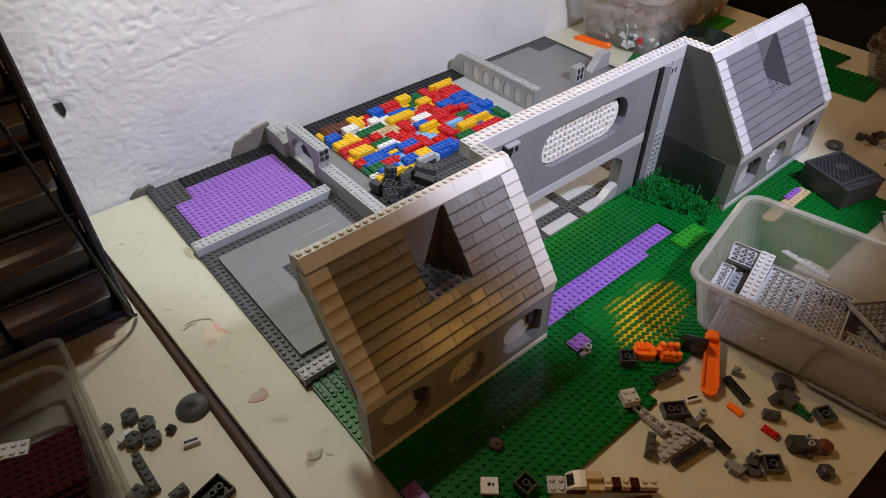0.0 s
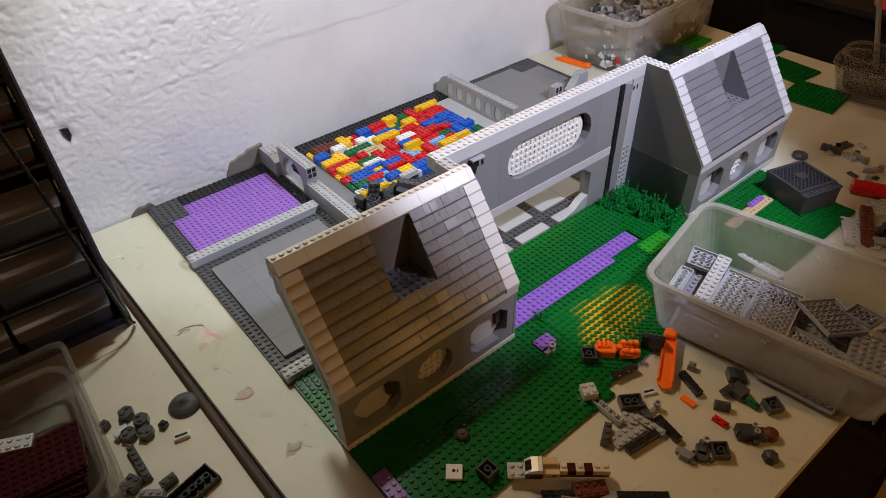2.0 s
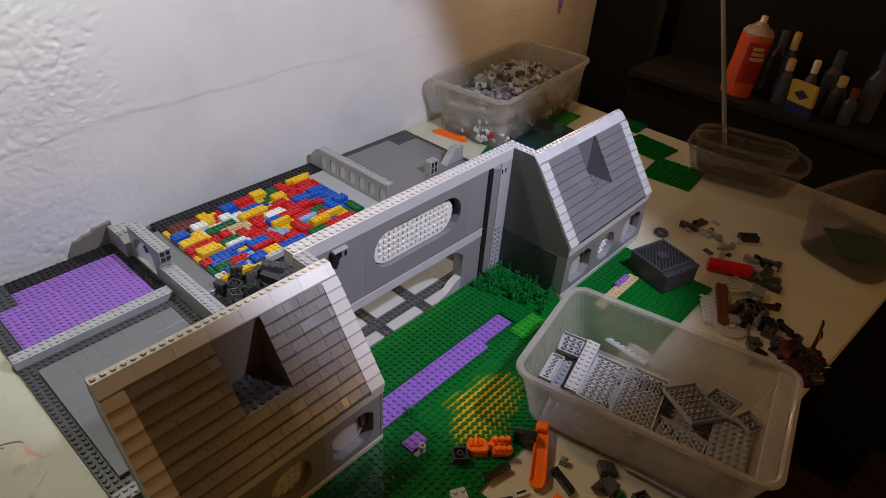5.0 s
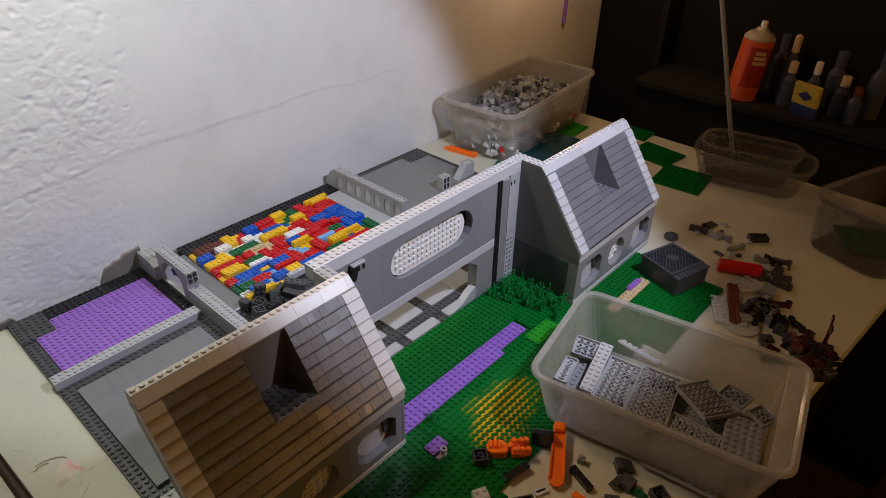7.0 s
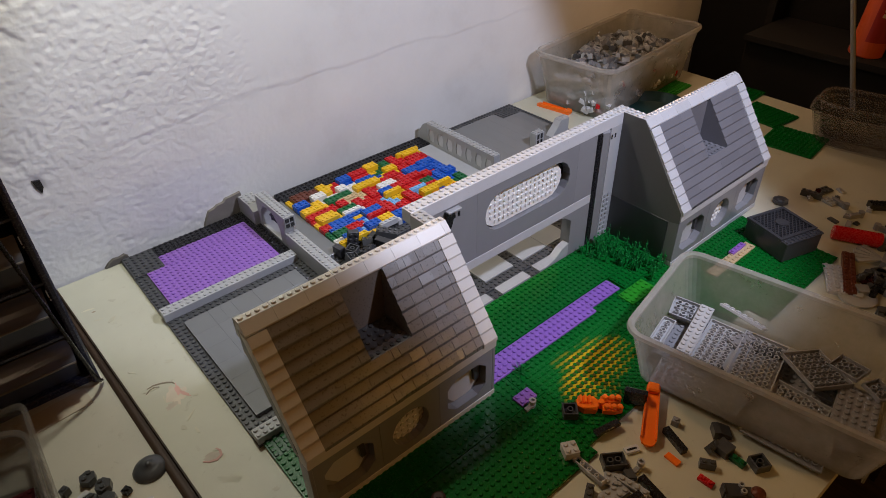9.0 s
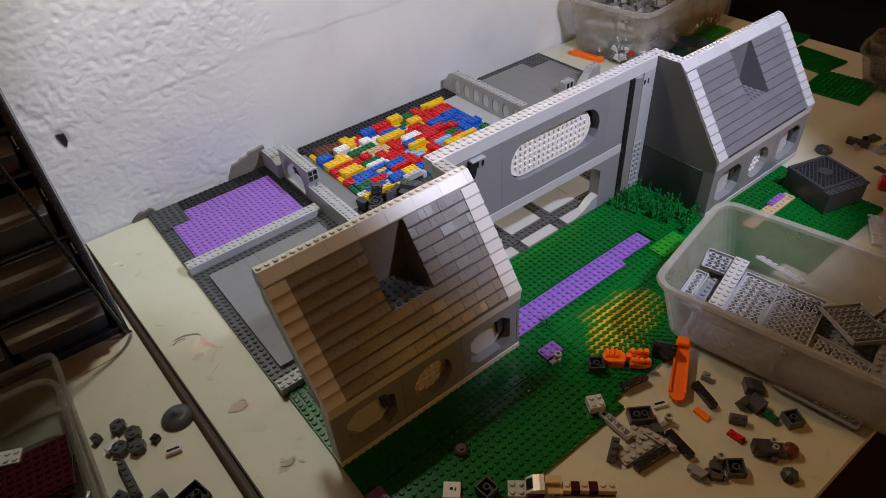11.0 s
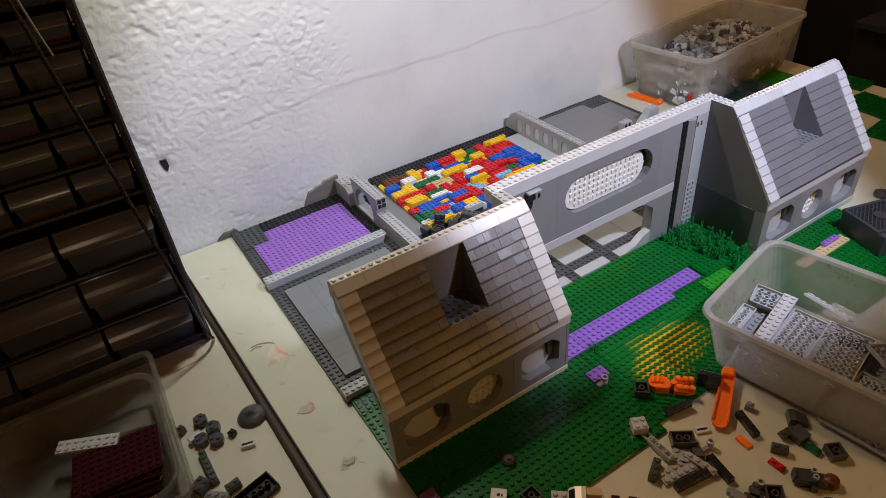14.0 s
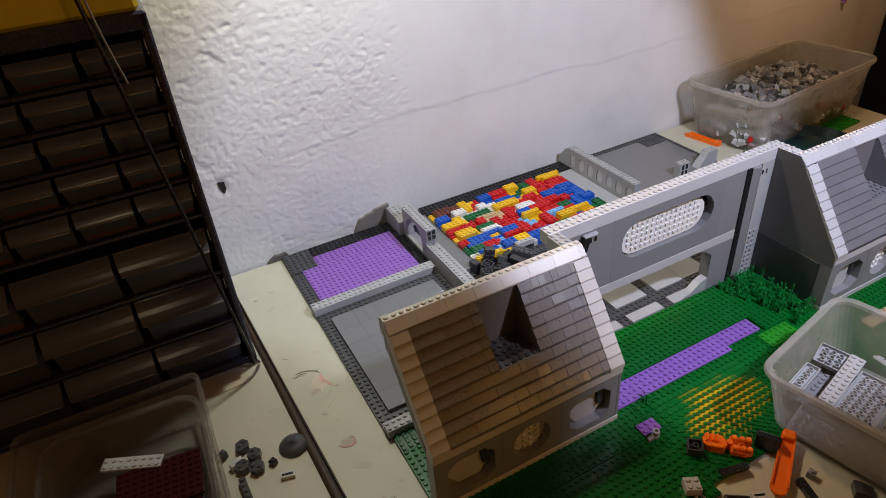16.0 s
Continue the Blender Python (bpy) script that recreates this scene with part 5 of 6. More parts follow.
part("face", Shape().prism([(1.13, 0.52), (-0.26, 2.32), (-0.30, 2.28), (1.09, 0.48)], "x", -1.35, 1.35), MID, lean)
beam = thing("toy_beam", "pale grey beam with holes leaning off the green", "toy beam", BITS, at=(28.8, -17.2, -0.05), turn=176, tilt=(5, 0))
part("rail", Shape().box(-0.5, -2.4, 0, -0.36, 2.4, 0.8).box(0.36, -2.4, 0, 0.5, 2.4, 0.8).box(-0.36, -2.4, 0.0, 0.36, 2.4, 0.12).box(-0.36, -2.4, 0.12, 0.36, -2.2, 0.8).box(-0.36, 2.2, 0.12, 0.36, 2.4, 0.8), PALE, beam)
for k in range(3):
    part("pin_tube", Shape().ring(0, -1.2 + k * 1.2, 0.12, 0.76, 0.3, 0.2, 10), PALE, beam)
for x, y in ((31.0, -5.4), (34.4, -20.8), (34.4, -28.0)):
    pin = thing("toy_pin", "small grey round pin piece", "toy pin", BITS, at=(x, y, 0.22 if y > -14 else TT))
    part("barrel", Shape().lathe(0, 0, [(0.45, 0), (0.5, 0.5), (0.40, 0.55), (0.40, 0.8), (0.5, 0.85), (0.5, 1.3), (0.28, 1.32), (0.28, 0.9)], 14), LIGHT, pin)
    part("arm", Shape().box(-1.4, -0.3, 0, -0.4, 0.3, 0.5), MID, pin)
for k, (x, y, tn, m) in enumerate(((31.0, -27.4, 95, MID), (32.4, -28.8, 120, DARK), (32.4, -20.6, 60, DARK), (33.2, -28.2, 30, DARK))):
    p = thing("toy_joint", "dark grey hinged toy joint piece", "toy joint", BITS, at=(x, y, TT), turn=tn)
    part("wedge", Shape().prism([(-0.9, -0.6), (0.7, -0.5), (0.9, 0.1), (0.4, 0.7), (-0.7, 0.5)], "z", 0, 1.0 if k == 0 else 0.7), m, p)
    part("knuckle", Shape().tube(0.9, 0, 0, 0.8, 0.38, 12), m, p)
    part("fin", Shape().prism([(-0.8, -0.3), (-1.5, 0.1), (-0.9, 0.5)], "z", 0.1, 0.5), m, p)
walker = thing("toy_engine", "dark grey toy engine of clipped pieces", "toy engine", BITS, at=(39.9, -31.0, TT), turn=-45)
part("body", Shape().box(-1.9, -0.9, 0.0, 0.6, 0.9, 1.3).box(-2.1, -0.6, 0.2, -1.8, 0.6, 1.6), CHARCOAL, walker)
part("block", Shape().box(0.4, -1.0, 0.1, 1.6, 0.8, 0.9).box(-0.2, -1.5, 0, 0.5, -0.8, 0.7), DARK, walker)
for y in (-0.3, 0.6):
    part("stud_cup", Shape().ring(0.3, y, 1.25, 1.65, 0.36, 0.22, 12), LIGHT, walker)
part("tail", Shape().lathe(2.2, 0.0, [(0.9, 0.0), (1.0, 0.4), (0.85, 1.0), (0.3, 1.25), (0.05, 1.25)], 16), BRICKBROWN, walker, "reddish brown rounded end")
dsh = thing("radar_dish", "grey round radar dish piece", "toy dish", BITS, at=(19.3, -25.9, TT))
part("dish", Shape().lathe(0, 0, [(2.0, 0.0), (2.05, 0.15), (1.3, 0.7), (0.4, 0.9), (0.3, 1.1)], 26), MID, dsh, smooth=False)

claw = thing("orange_claw", "bright orange toy claw pieces clipped together", "toy claw", at=(37.7, -11.6, 0.22), turn=-44)
part("palm", Shape().prism([(-3.1, -0.5), (-2.2, -1.2), (-0.6, -1.2), (-0.2, -0.5), (-0.2, 0.6), (-0.8, 1.2), (-2.6, 1.1), (-3.1, 0.5)], "z", 0, 0.9), ORANGE, claw)
for k in range(3):
    part("louvre", Shape().prism([(-2.9 + k * 0.62, 0.9), (-2.5 + k * 0.62, 0.9), (-2.38 + k * 0.62, 1.35), (-2.6 + k * 0.62, 1.35)], "y", -0.2, 1.0), ORANGE, claw)
part("ridge", Shape().box(-2.6, -1.15, 0.88, -0.5, -0.5, 1.2, 0.12), ORANGE, claw)
part("neck", Shape().box(-0.3, -0.25, 0.1, 0.8, 0.45, 0.8).tube(0.2, 0.1, 0, 1.2, 0.42, 12), ORANGE, claw)
for s, y in ((1, 0.8), (1, -0.8)):
    part("finger", Shape().prism([(0.3, y - 0.5), (2.0, y - 0.55), (3.0, y - 0.2), (3.1, y + 0.2), (2.0, y + 0.5), (0.3, y + 0.5)], "z", 0.15, 0.85), ORANGE, claw)
    for x in (0.8, 1.8, 2.6):
        part("ball_joint", Shape().lathe(x, y, [(0.16, 0.8), (0.40, 1.0), (0.46, 1.2), (0.34, 1.45), (0.08, 1.5)], 12), ORANGE, claw)
part("cross_bar", Shape().box(1.2, -0.6, 0.3, 1.6, 0.6, 0.75), ORANGE, claw)

car = thing("white_toy_vehicle", "white and dark red striped toy vehicle of bricks", "toy vehicle", at=(17.3, -19.1, 0.2), turn=-41)
part("nose_plate", Shape().slab(-6.0, -4.0, -1, 1, 0.5, 0.9), PALE, car)
part("base", Shape().box(-4.0, -0.9, 0.3, -2.0, 0.9, 0.88).box(-2.0, -0.62, 0.3, 5.95, 0.62, 0.72), BRICKBROWN, car)
part("cheek", Shape().prism([(-4.0, 0.6), (-4.0, 1.25), (-3.5, 1.5), (-1.96, 1.5), (-1.96, 0.6)], "y", -1.02, 1.02), MAROON, car)
part("cockpit", Shape().prism([(-4.04, 1.3), (-3.9, 1.62), (-3.3, 2.1), (-2.5, 2.3), (-1.96, 2.3), (-1.96, 1.52), (-3.5, 1.52)], "y", -0.98, 0.98), WHITE, car, "white rounded cockpit top")
part("canopy", Shape().prism([(-3.95, 1.58), (-3.86, 1.72), (-3.26, 2.16), (-3.2, 2.04), (-3.8, 1.5)], "y", -0.66, 0.66), BLACK, car)
part("tan_block", Shape().box(-1.92, 0.02, 0.74, -0.1, 0.98, 2.1), TAN, car)
part("tan_block", Shape().box(-1.92, -0.98, 0.74, 0.08, 0.0, 1.55), TAN, car)
part("mark", Shape().box(-0.9, -1.0, 1.0, -0.45, -0.97, 1.25, 0.01).box(-0.62, -1.0, 1.2, -0.3, -0.97, 1.42, 0.01).box(-1.4, -1.0, 1.1, -1.15, -0.97, 1.2, 0.01), BRICKBROWN, car)
for x0, x1, m in ((0.1, 1.0, IVORY), (1.02, 1.98, MAROON), (2.0, 2.98, IVORY), (3.0, 3.98, MAROON), (4.0, 6.0, IVORY)):
    block = Shape().box(x0, -0.6, 0.74, x1, 0.6, 1.55)
    if m is IVORY:
        for i in range(max(1, round(x1 - x0))):
            block.stud((x0 + x1) / 2 if x1 - x0 < 1.5 else x0 + 0.5 + i, 0.12, 1.55)
    part("stripe_block", block, m, car)
toy_brick(2, 5, 0.6, BLACK, "black and brown pieces under the vehicle", (15.6, -21.6, TT), 50, BITS)
toy_brick(2, 4, 0.8, BRICKBROWN, "brown brick beside the vehicle", (18.8, -22.9, TT), 57, BITS)

# ---- dark heap of pieces near the table end ----
DH = "dark pieces heaped near the table end"
for k in range(18):
    m, wd = rng.choice(((BLACK, "black"), (BRICKBROWN, "brown"), (MAROON, "dark red"), (CHARCOAL, "charcoal"), (BLACK, "black")))
    r = 3.4 * (1 - k / 26)
    toy_brick(rng.choice((1, 2)), rng.choice((2, 3, 4)), 1.2, m, wd + " toy brick in a heap near the table end", (86.6 + rng.uniform(-r, r), -36.6 + rng.uniform(-r, r), TT + 0.14 * k), rng.uniform(0, 180), DH, (rng.uniform(-20, 20) if k > 5 else 0, rng.uniform(-20, 20) if k > 5 else 0))

# ---- cardboard carton on the floor beside the table ----
CARD = plastic("brown_cardboard", (0.34, 0.20, 0.11), 0.85, 0.15)
CARD_PALE = plastic("worn_cardboard", (0.42, 0.28, 0.18), 0.85, 0.2)
carton = thing("cardboard_carton", "closed brown cardboard carton standing beside the table", "carton", at=(96.5, -43.6, -94.98), turn=4.5)
part("body", Shape().box(-46, -44, 0, 0, 0, 54.0, 0.2), CARD, carton)
part("flap", Shape().prism([(-11.2, 54.02), (-11.2, 54.6), (0.1, 54.3), (0.1, 54.02)], "y", -44, 0.05), CARD, carton)
part("flap", Shape().prism([(-46, 54.02), (-46, 54.4), (-11.3, 55.1), (-11.3, 54.7)], "y", -44, 0.0), CARD_PALE, carton, "paler worn cardboard flap")

# ---- brown flag stick near the table end ----
flag = thing("toy_flag", "dark brown toy stick with two triangular fins", "toy flag", at=(91.0, -37.4, T0), turn=12)
part("stick", Shape().box(-0.3, -0.3, 0, 0.3, 0.3, 5.0), BRICKBROWN, flag)
part("fin", Shape().prism([(0.2, 3.2), (3.2, 5.6), (1.2, 6.2)], "y", -0.15, 0.15), MAROON, flag)
part("fin", Shape().prism([(-0.2, 3.4), (-2.6, 6.0), (-0.6, 6.0)], "y", -0.15, 0.15), MAROON, flag)

# ---- loose bits on the far part of the table ----
FAR = "loose toy pieces scattered on the far table"
for k in range(64):
    a, r = rng.uniform(0, 6.28), rng.random() ** 0.6
    cx, cy, sx, sy = rng.choice(((114, -8, 6, 5), (113, -16, 7, 6), (109, -24, 6, 5), (96, -26, 8, 5), (88, -33, 6, 4), (92, -30, 6, 6)))
    x, y = cx + sx * r * math.cos(a), cy + sy * r * math.sin(a)
    if x < 97 and y > -19:
        continue
    m, wd = rng.choice(((DARK, "dark grey"), (DARK, "dark grey"), (BLACK, "black"), (MID, "grey"), (LIGHT, "light grey"), (DARK, "dark grey"), (MAROON, "dark red"), (BLACK, "black"), (CHARCOAL, "charcoal")))
    if k % 3:
        toy_brick(rng.choice((1, 2)), rng.choice((1, 2, 3, 4)), rng.choice((0.4, 1.2)), m, wd + " toy piece lying on the far table", (x, y, TT), rng.uniform(0, 180), FAR, (0, 0), rng.random() < 0.7)
    else:
        p = thing("toy_joint", wd + " toy joint piece lying on the far table", "toy joint", FAR, at=(x, y, TT), turn=rng.uniform(0, 360))
        part("bar", Shape().box(-1.4, -0.45, 0, 1.2, 0.45, 0.9), m, p)
        part("knuckle", Shape().tube(1.3, 0, 0, 1.2, 0.6, 10), m, p)
        part("fin", Shape().prism([(-1.4, -0.4), (-2.3, 0.3), (-1.2, 1.0)], "z", 0.1, 0.7), m, p)
tube = thing("red_cylinder", "red round toy cylinder lying on the table", "toy cylinder", FAR, at=(103.5, -18.2, TT), turn=-64)
cyl = Shape().lathe(0, 0, [(1.2, -4.0), (1.35, -3.8), (1.35, 3.8), (1.2, 4.0)], 20)
part("barrel", Shape().add([(z, x, y + 1.36) for x, y, z in cyl.v], cyl.f), RED, tube)
toy_brick(2, 12, 1.0, BRICKBROWN, "long reddish brown bar on the table", (92.6, -21.6, TT), -66, FAR)
toy_brick(3, 8, 0.6, PALE, "pale grey plate under the brown bar", (89.6, -20.6, TT), -60, FAR)
rd = thing("radar_dish", "light grey round plate piece on the table", "toy dish", FAR, at=(88.0, -25.0, TT))
part("disc", Shape().lathe(0, 0, [(3.0, 0.0), (3.0, 0.4), (2.6, 0.5), (2.6, 0.42), (0.8, 0.42), (0.8, 0.8), (0.4, 0.8)], 26), LIGHT, rd)
sd = thing("radar_dish", "grey ribbed wheel beside the far house", "toy dish", FAR, at=(106.6, -2.6, TT))
part("disc", Shape().lathe(0, 0, [(1.3, 0.0), (1.6, 0.4), (1.5, 0.8), (0.9, 0.6), (0.5, 0.9), (0.2, 0.9)], 8), DARK, sd)
fan = thing("toy_wing", "light grey fan-shaped toy wing blades", "toy wing", FAR, at=(100.8, -24.6, TT), turn=100)
for k in range(5):
    a = radians(-40 + k * 18)
    part("blade", Shape().prism([(0, 0), (5.4 * math.cos(a), 5.4 * math.sin(a)), (5.2 * math.cos(a + 0.2), 5.2 * math.sin(a + 0.2))], "z", 0.2 + 0.12 * k, 0.6 + 0.12 * k), LIGHT, fan)
part("root", Shape().box(-1.6, -1.6, 0, 0.8, 1.6, 1.2), MID, fan)

# loose dark bricks in the corner of the pit
CORNER = "dark loose bricks in the pit corner"
for k, (x, y, tn, tx, ty) in enumerate(((29.6, 41.6, 12, 0, 88), (31.6, 39.6, 30, 8, 0), (33.4, 42.2, -20, 90, 10), (35.2, 39.8, 65, 0, 25), (37.2, 41.6, 10, 85, -20), (38.6, 38.6, 50, 12, 6), (34.0, 37.2, -35, 0, -30), (30.2, 37.6, 80, 15, 0), (36.4, 36.2, 20, 0, 80))):
    if k % 3 == 1:
        hollow_brick(2, 2, 1.2, "dark grey loose brick in the pit corner", DARK, (x, y, 1.2 + 0.4 * (k % 2)), tn, CORNER, (tx, ty))
    else:
        toy_brick(2, 2 + k % 3, 1.2, DARK if k % 2 else CHARCOAL, "dark grey loose brick in the pit corner", (x, y, 1.5 + 0.5 * (k % 3)), tn, CORNER, (tx, ty))

# ---- the drawer cabinet ----
cab = thing("drawer_cabinet", "navy plastic cabinet with rows of smoky drawers", "drawer cabinet", at=(-12.6, 42.0, T2), turn=-1.5)
CW, CD, CH = 42.0, 22.0, 58.0
part("side_panel", Shape().box(-1.1, 0, 0, 0, CD, CH, 0.3), NAVY, cab)
part("side_panel", Shape().box(-CW, 0, 0, -CW + 1.1, CD, CH, 0.3), NAVY, cab)
part("top_panel", Shape().box(-CW, 0.0, CH - 2.2, 0, CD, CH + 0.01, 0.3), NAVY, cab)
part("back_panel", Shape().box(-CW + 1.1, CD - 0.8, 0, -1.1, CD - 0.02, CH - 2.2), NAVY, cab)
part("base_panel", Shape().box(-CW + 1.1, 0.9, 0, -1.1, CD - 0.9, 0.8), NAVY, cab)
rows_of_drawers = [(1.0, 9.4, 3), (9.6, 18.7, 3), (18.9, 27.5, 3), (29.2, 35.0, 5), (35.2, 40.3, 5), (40.5, 45.5, 5), (45.7, 50.3, 5), (50.5, 55.0, 5)]
rd_ = random.Random(5)
for z0, z1, n in rows_of_drawers:
    part("shelf", Shape().box(-CW + 1.1, 0.9, z0 - 0.15, -1.1, CD - 0.9, z0 + 0.3, 0.05), NAVY, cab)
    w = (CW - 2.6) / n
    for i in range(n):
        x0 = -CW + 1.3 + i * w + 0.2
        x1 = x0 + w - 0.4
        zt = z1 - 0.5
        hgt = zt - z0 - 0.4
        drop, out = 0.34 * hgt, 0.35 * hgt
        front = Shape().prism([(1.9, z0 + 0.4), (1.2, zt - drop), (1.5, zt - drop), (2.2, z0 + 0.4)], "x", x0, x1)
        bow = [(1.25 - out * q / 5 - 0.10 * drop * math.sin(math.pi * q / 5), zt - (drop - 0.2) * q / 5) for q in range(6)]
        lip = Shape().prism(bow + [(1.25 - out, zt - drop), (1.42 - out, zt - drop), (1.5, zt - 0.2), (1.5, zt)], "x", x0 + 0.04, x1 - 0.04)
        for sh in (front, lip):
            mid = (x0 + x1) / 2
            sh.v = [(mid + (x - mid) * (1 - 0.10 * (zt - z) / hgt), y, z) for x, y, z in sh.v]
        dr = part("drawer", front.box(x0 + 0.5, 2.3, z0 + 0.4, x1 - 0.5, CD - 2, zt - 0.8, 0.06), SMOKE, cab)
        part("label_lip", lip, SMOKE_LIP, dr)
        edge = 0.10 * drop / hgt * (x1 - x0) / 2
        # pale edge bars draw the highlight lines along lip and rim
        part("lip_edge", Shape().prism([(1.27 - out + 0.17 * math.cos(a), zt - drop + 0.1 + 0.17 * math.sin(a)) for a in [radians(36 * q) for q in range(10)]], "x", x0 + edge + 0.15, x1 - edge - 0.15), SMOKE_HIGHLIGHT, dr, smooth=True)
        part("rim_edge", Shape().box(x0 + 0.06, 1.2, zt - 0.01, x1 - 0.06, 1.5, zt + 0.05, 0.02), SMOKE_HIGHLIGHT, dr)
        if rd_.random() < 0.45:
            part("drawer_filling", Shape().box(x0 + 0.5, 1.72, z0 + 0.6, x1 - 0.5, 2.28, z0 + 0.4 + hgt * rd_.uniform(0.25, 0.5), 0.2), rd_.choice((MAROON, BRICKBROWN, DARK, BRICKBROWN)), dr)
    part("latch", Shape().box(-1.25, -0.12, z1 - 1.5, -1.1, 0.02, z1 - 0.2, 0.03), PALE, cab)
    part("latch", Shape().box(-1.25, -0.12, z1 - 2.0, -1.05, 0.02, z1 - 1.75, 0.03), PALE, cab)
yb = thing("yellow_case", "yellow plastic case on top of the cabinet", "case", at=(-32, 46, T2 + CH + 0.05), turn=-2)
part("case_body", Shape().box(-14, -3, 0, 19, 14, 9, 0.5), plastic("yellow_case_plastic", (0.72, 0.58, 0.03), 0.35), yb)
part("latch", Shape().box(1.2, -3.5, 0.6, 4.0, -3.0, 3.4, 0.1), BLACK, yb)
rod("power_cable", "black power cable hanging before the drawers", [(-19.4, 40.3, 60.5), (-19.1, 39.9, 57.0), (-17.6, 39.6, 43.0), (-16.2, 39.6, 30.0), (-14.9, 39.6, 18.0), (-13.6, 39.4, 5.0), (-13.0, 40.4, T2 + 1.4), (-12.6, 41.6, T2 + 0.5)], 0.28, BLACK, "cable")
rod("power_cable", "pale thin cable beside the black one", [(-18.7, 40.4, 60.8), (-18.4, 39.9, 57.2), (-17.7, 39.5, 52.0), (-17.2, 39.4, 49.2)], 0.14, MID, "cable")

# ---- the tub on the side table ----
storage_box("milky clear tub holding dark red plates", (-34.6, 21.6, T2), -1.5, 24.4, 28.0, 8.6, CLEARER, 1.3, 0.92)
storage_box("clear lidless tub nested inside the outer one", (-33.6, 21.0, T2 + 0.6), -3, 20.5, 22.5, 7.6, CLEARER, 3.0, 0.88, name="small_tub")
RP = "dark red plates stacked in the side tub"
for k in range(5):
    loose_plate(8, 11, "dark red plates stacked in the tub", MAROON, (-31.4 + 0.25 * k, 20.0 + 0.35 * k, T2 + 1.5 + 0.62 * k), 72 + 3 * k, (0, 1.5), k == 2, RP)
loose_plate(2, 8, "light grey studded plate in the tub", PALE, (-33.2, 26.6, T2 + 4.4), 66, (2, -3), False, RP)

# ---- loose bits on the side table ----
SB = "loose dark grey pieces on the side table"
TZ = T2 + 0.01
dome = thing("radar_dish", "dark grey domed dish with one stud", "toy dish", SB, at=(-12.75, 21.6, TZ))
part("dome", Shape().lathe(0, 0, [(2.15, 0.0), (2.2, 0.15), (1.9, 0.6), (1.2, 1.0), (0.35, 1.15), (0.32, 1.4), (0.05, 1.42)], 32), DARK, dome, smooth=True)
toy_brick(1, 1, 1.2, DARK, "dark grey single stud brick", (-22.2, 25.0, TZ), 30, SB)
toy_brick(1, 1, 0.8, BLACK, "black small piece on the table", (-16.2, 20.1, TZ), 30, SB)
toy_brick(1, 2, 0.6, PALE, "pale grey grooved tile", (-15.0, 16.9, TZ), 75, SB, (0, 0), False)
toy_brick(0.4, 1.6, 0.1, BLACK, "black groove of the tile", (-15.0, 16.9, TZ + 0.56), 75, SB, (0, 0), False)
for x, y, a in ((-19.4, 25.0, 20), (-18.2, 22.6, 70), (-20.2, 21.4, 10), (-18.4, 20.2, 130)):
    hx = thing("hex_piece", "dark grey six-sided toy piece with studs", "toy piece", SB, at=(x, y, TZ), turn=a)
    s6 = [(1.05 * math.cos(radians(60 * i)), 1.05 * math.sin(radians(60 * i))) for i in range(6)]
    part("body", Shape().prism(s6, "z", 0, 1.1).stud(-0.4, 0, 1.1).stud(0.5, 0.3, 1.1), DARK, hx)
toy_brick(2, 1, 0.9, PALE, "pale grey piece among dark ones", (-20.8, 22.4, TZ + 0.2), 20, SB, (0, 0), False)
toy_brick(1, 6, 1.0, DARK, "dark grey long brick", (-20.7, 16.4, TZ), 2, SB)
toy_brick(2, 2, 1.2, DARK, "dark grey brick beside the long one", (-22.4, 14.0, TZ), 30, SB)
toy_brick(1, 3, 1.2, MID, "grey brick beside the long one", (-21.0, 11.0, TZ), 50, SB)
toy_brick(1, 2, 1.2, DARK, "dark grey brick beside the tub", (-18.8, 11.4, TZ), 100, SB)
hollow_brick(3, 7, 1.0, "black frame piece lying upside down", BLACK, (-17.4, 8.4, TZ), 104, SB)
toy_brick(2, 2, 1.0, BRICKBROWN, "brown brick on the side table", (-17.5, 2.5, TZ), 20, SB)
paper = thing("paper_card", "pale card lying under the cabinet edge", "card", at=(-21.5, 40.6, TZ), turn=4)
part("sheet", Shape().box(-6.5, -2.6, 0, 6.5, 1.2, 0.12, 0.02), plastic("card_paper", (0.55, 0.48, 0.38), 0.7), paper)


# ---- stains on the table, ridges on the wall ----
def blot(label, cx, cy, rx, ry, mat, seed, turn=0):
    q = random.Random(seed)
    pts = []
    for i in range(22):
        a = 2 * math.pi * i / 22
        k = q.uniform(0.55, 1.0)
        x, y = rx * k * math.cos(a), ry * k * math.sin(a)
        c, s_ = math.cos(radians(turn)), math.sin(radians(turn))
        pts.append((cx + c * x - s_ * y, cy + s_ * x + c * y))
    tagged(part("trim", Shape().prism(pts, "z", T0 - 0.02, T0 + 0.006 + 0.0008 * (seed % 70)), mat), label, "stain", kind="structure")


PINK = plastic("pink_paint_smear", (0.60, 0.36, 0.30), 0.6, 0.3)
BLUSH = plastic("faint_pink_smear", (0.61, 0.54, 0.43), 0.6, 0.3)
SOOT = plastic("dark_paint_smear", (0.27, 0.22, 0.15), 0.6, 0.3)
GREYED = plastic("greyish_smudge", (0.565, 0.56, 0.445), 0.6, 0.2)


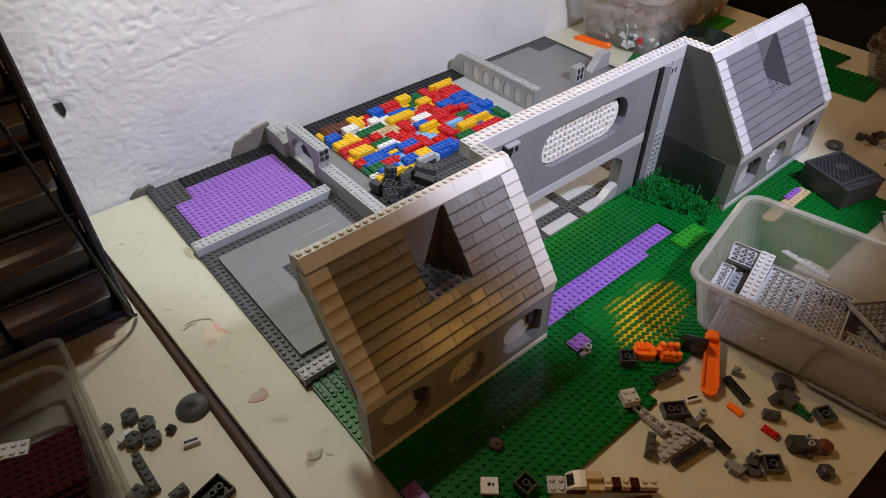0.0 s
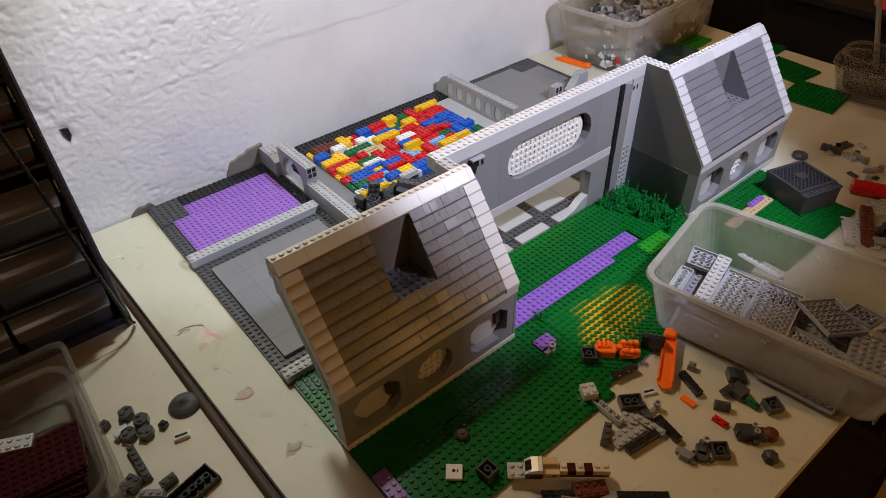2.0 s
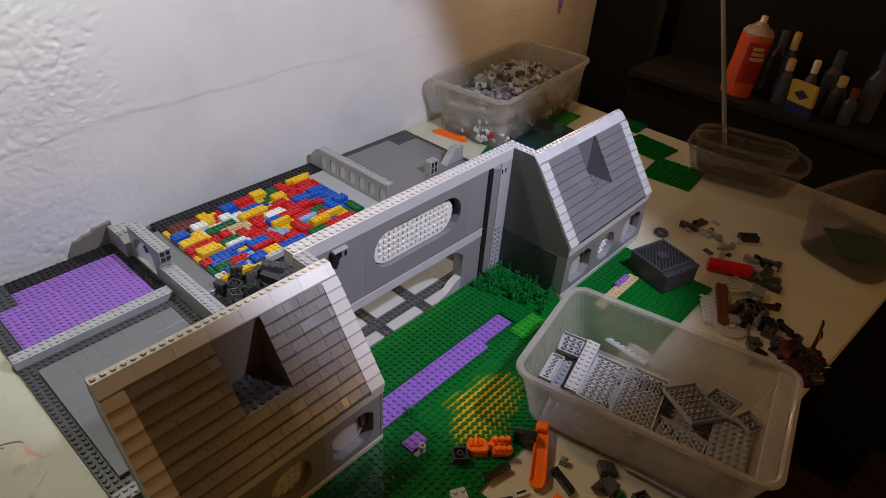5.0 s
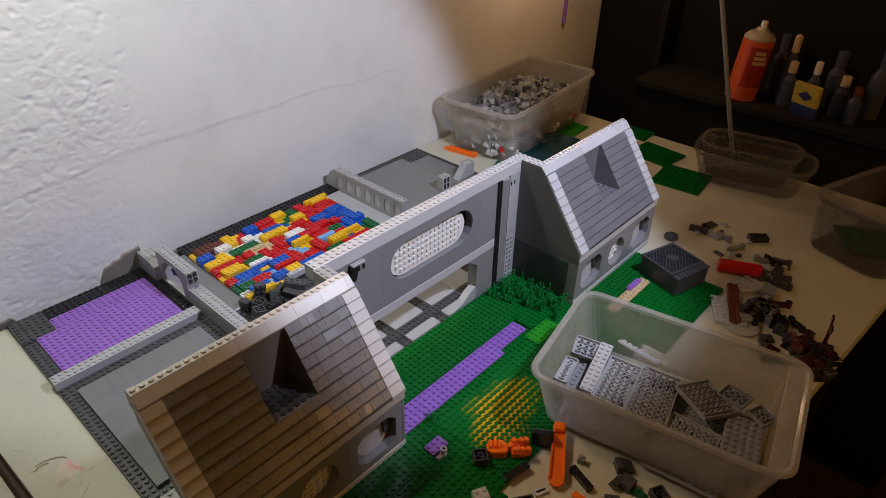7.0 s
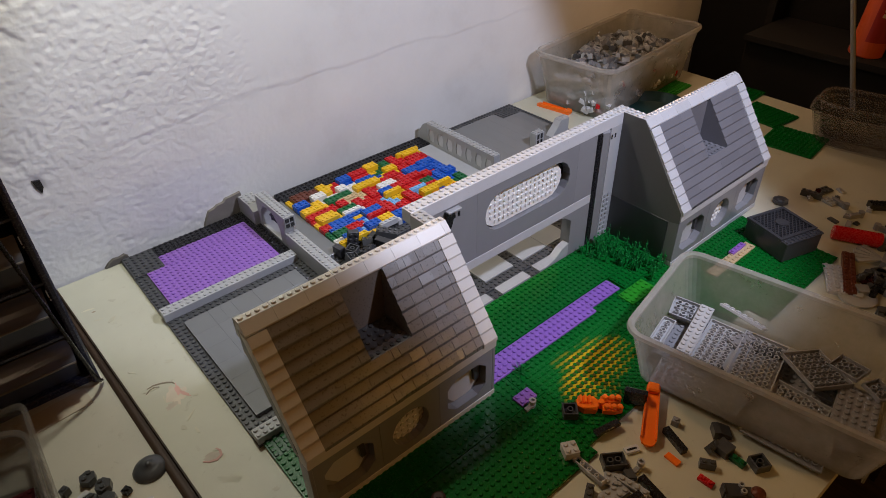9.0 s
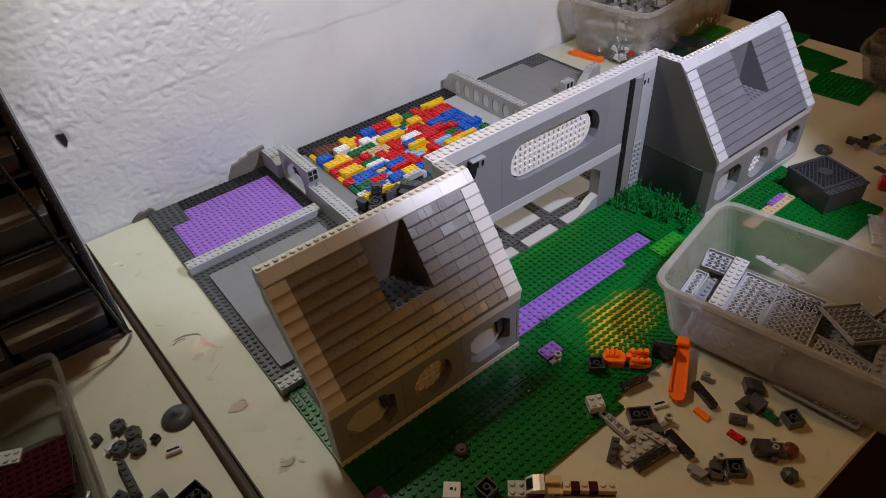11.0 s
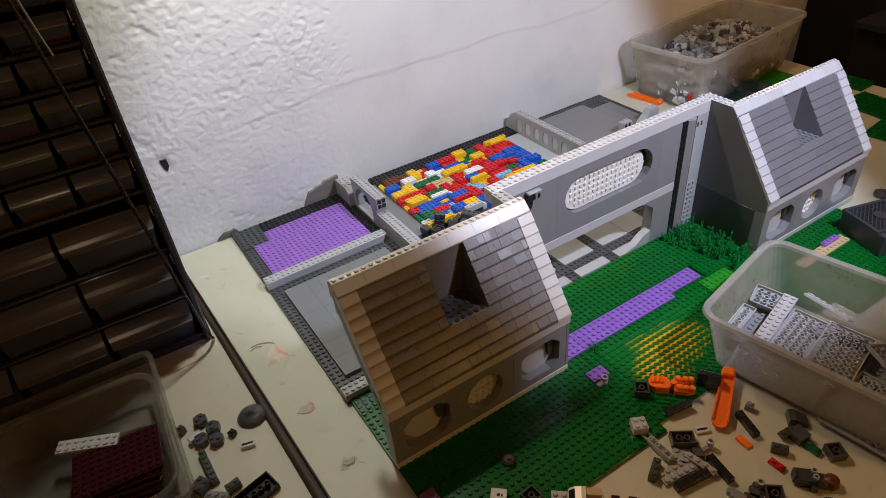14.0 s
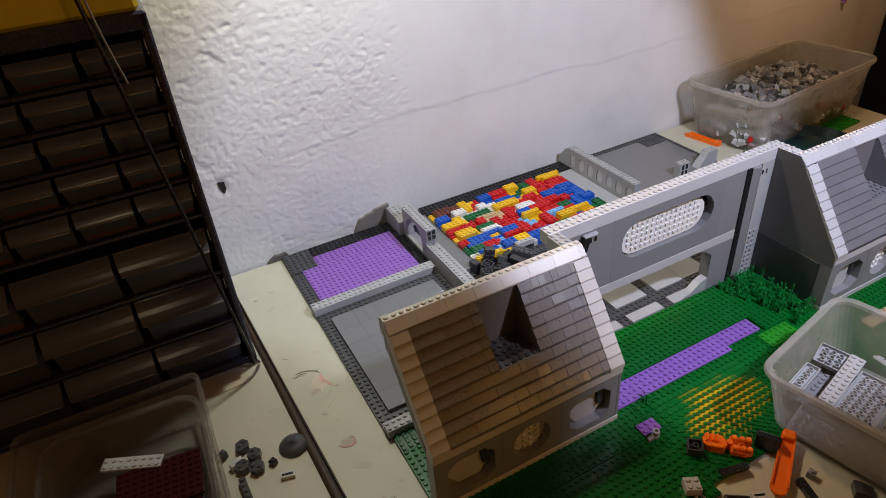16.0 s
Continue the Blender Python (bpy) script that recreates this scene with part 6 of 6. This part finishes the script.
def streak(label, pts, w, mat, lift):
    """A thin smear along a bent line, tapering at both ends."""
    left, right = [], []
    for i, (x, y) in enumerate(pts):
        x2, y2 = pts[min(i + 1, len(pts) - 1)]
        x1, y1 = pts[max(i - 1, 0)]
        n = math.hypot(x2 - x1, y2 - y1)
        k = w * (0.25 + 0.75 * math.sin(math.pi * (i + 0.4) / (len(pts) - 0.2)))
        left.append((x - (y2 - y1) / n * k, y + (x2 - x1) / n * k))
        right.append((x + (y2 - y1) / n * k, y - (x2 - x1) / n * k))
    tagged(part("trim", Shape().prism(left + right[::-1], "z", T0 - 0.02, T0 + lift), mat), label, "stain", kind="structure")


blot("faint pink smear on the cream table", -5.4, 30.6, 2.6, 1.7, BLUSH, 1, 75)
blot("faint pink smear on the cream table", -6.6, 29.0, 1.2, 0.7, BLUSH, 9, 20)
blot("pink paint smear on the cream table", -4.8, 31.4, 1.6, 0.42, PINK, 2, 80)
blot("pink paint smear on the cream table", -4.3, 30.0, 1.3, 0.34, PINK, 10, 112)
streak("thin dark curved streak on the cream table", [(-8.2, 34.4), (-7.2, 34.5), (-6.3, 34.2), (-5.5, 33.8), (-4.9, 33.3), (-4.7, 32.8)], 0.13, SOOT, 0.07)
streak("thin dark curved streak on the cream table", [(-8.6, 33.5), (-8.0, 33.9), (-7.3, 34.0), (-6.7, 33.7)], 0.12, SOOT, 0.072)
blot("faint pink smear on the cream table", -5.8, 17.0, 1.7, 0.9, BLUSH, 4, -10)
streak("pink bent streak on the cream table", [(-7.2, 17.1), (-6.5, 16.5), (-5.6, 16.2), (-4.9, 16.5), (-4.7, 17.3), (-5.0, 18.0)], 0.2, PINK, 0.074)
blot("greyish smudge on the cream table", -5.6, 12.4, 1.9, 0.8, GREYED, 5, -40)
blot("greyish smudge on the cream table", -4.9, 5.0, 1.6, 0.9, GREYED, 6, 15)
streak("thin grey streak on the cream table", [(-5.6, 5.2), (-4.9, 4.7), (-4.2, 4.7), (-3.8, 5.3)], 0.1, SOOT, 0.076)
blot("dark speck on the cream table", -8.8, 57.6, 0.5, 0.22, SOOT, 7, 0)
OCHRE = plastic("ochre_scuff", (0.61, 0.59, 0.45), 0.6, 0.2)
for k in range(16):
    q = random.Random(40 + k)
    y = q.uniform(2, 60)
    blot("faint ochre scuff on the cream table", -8.9 - 0.042 * y + q.uniform(1.7, 7.6), y, q.uniform(0.4, 1.6), q.uniform(0.08, 0.5), OCHRE, 60 + k, q.uniform(0, 180))
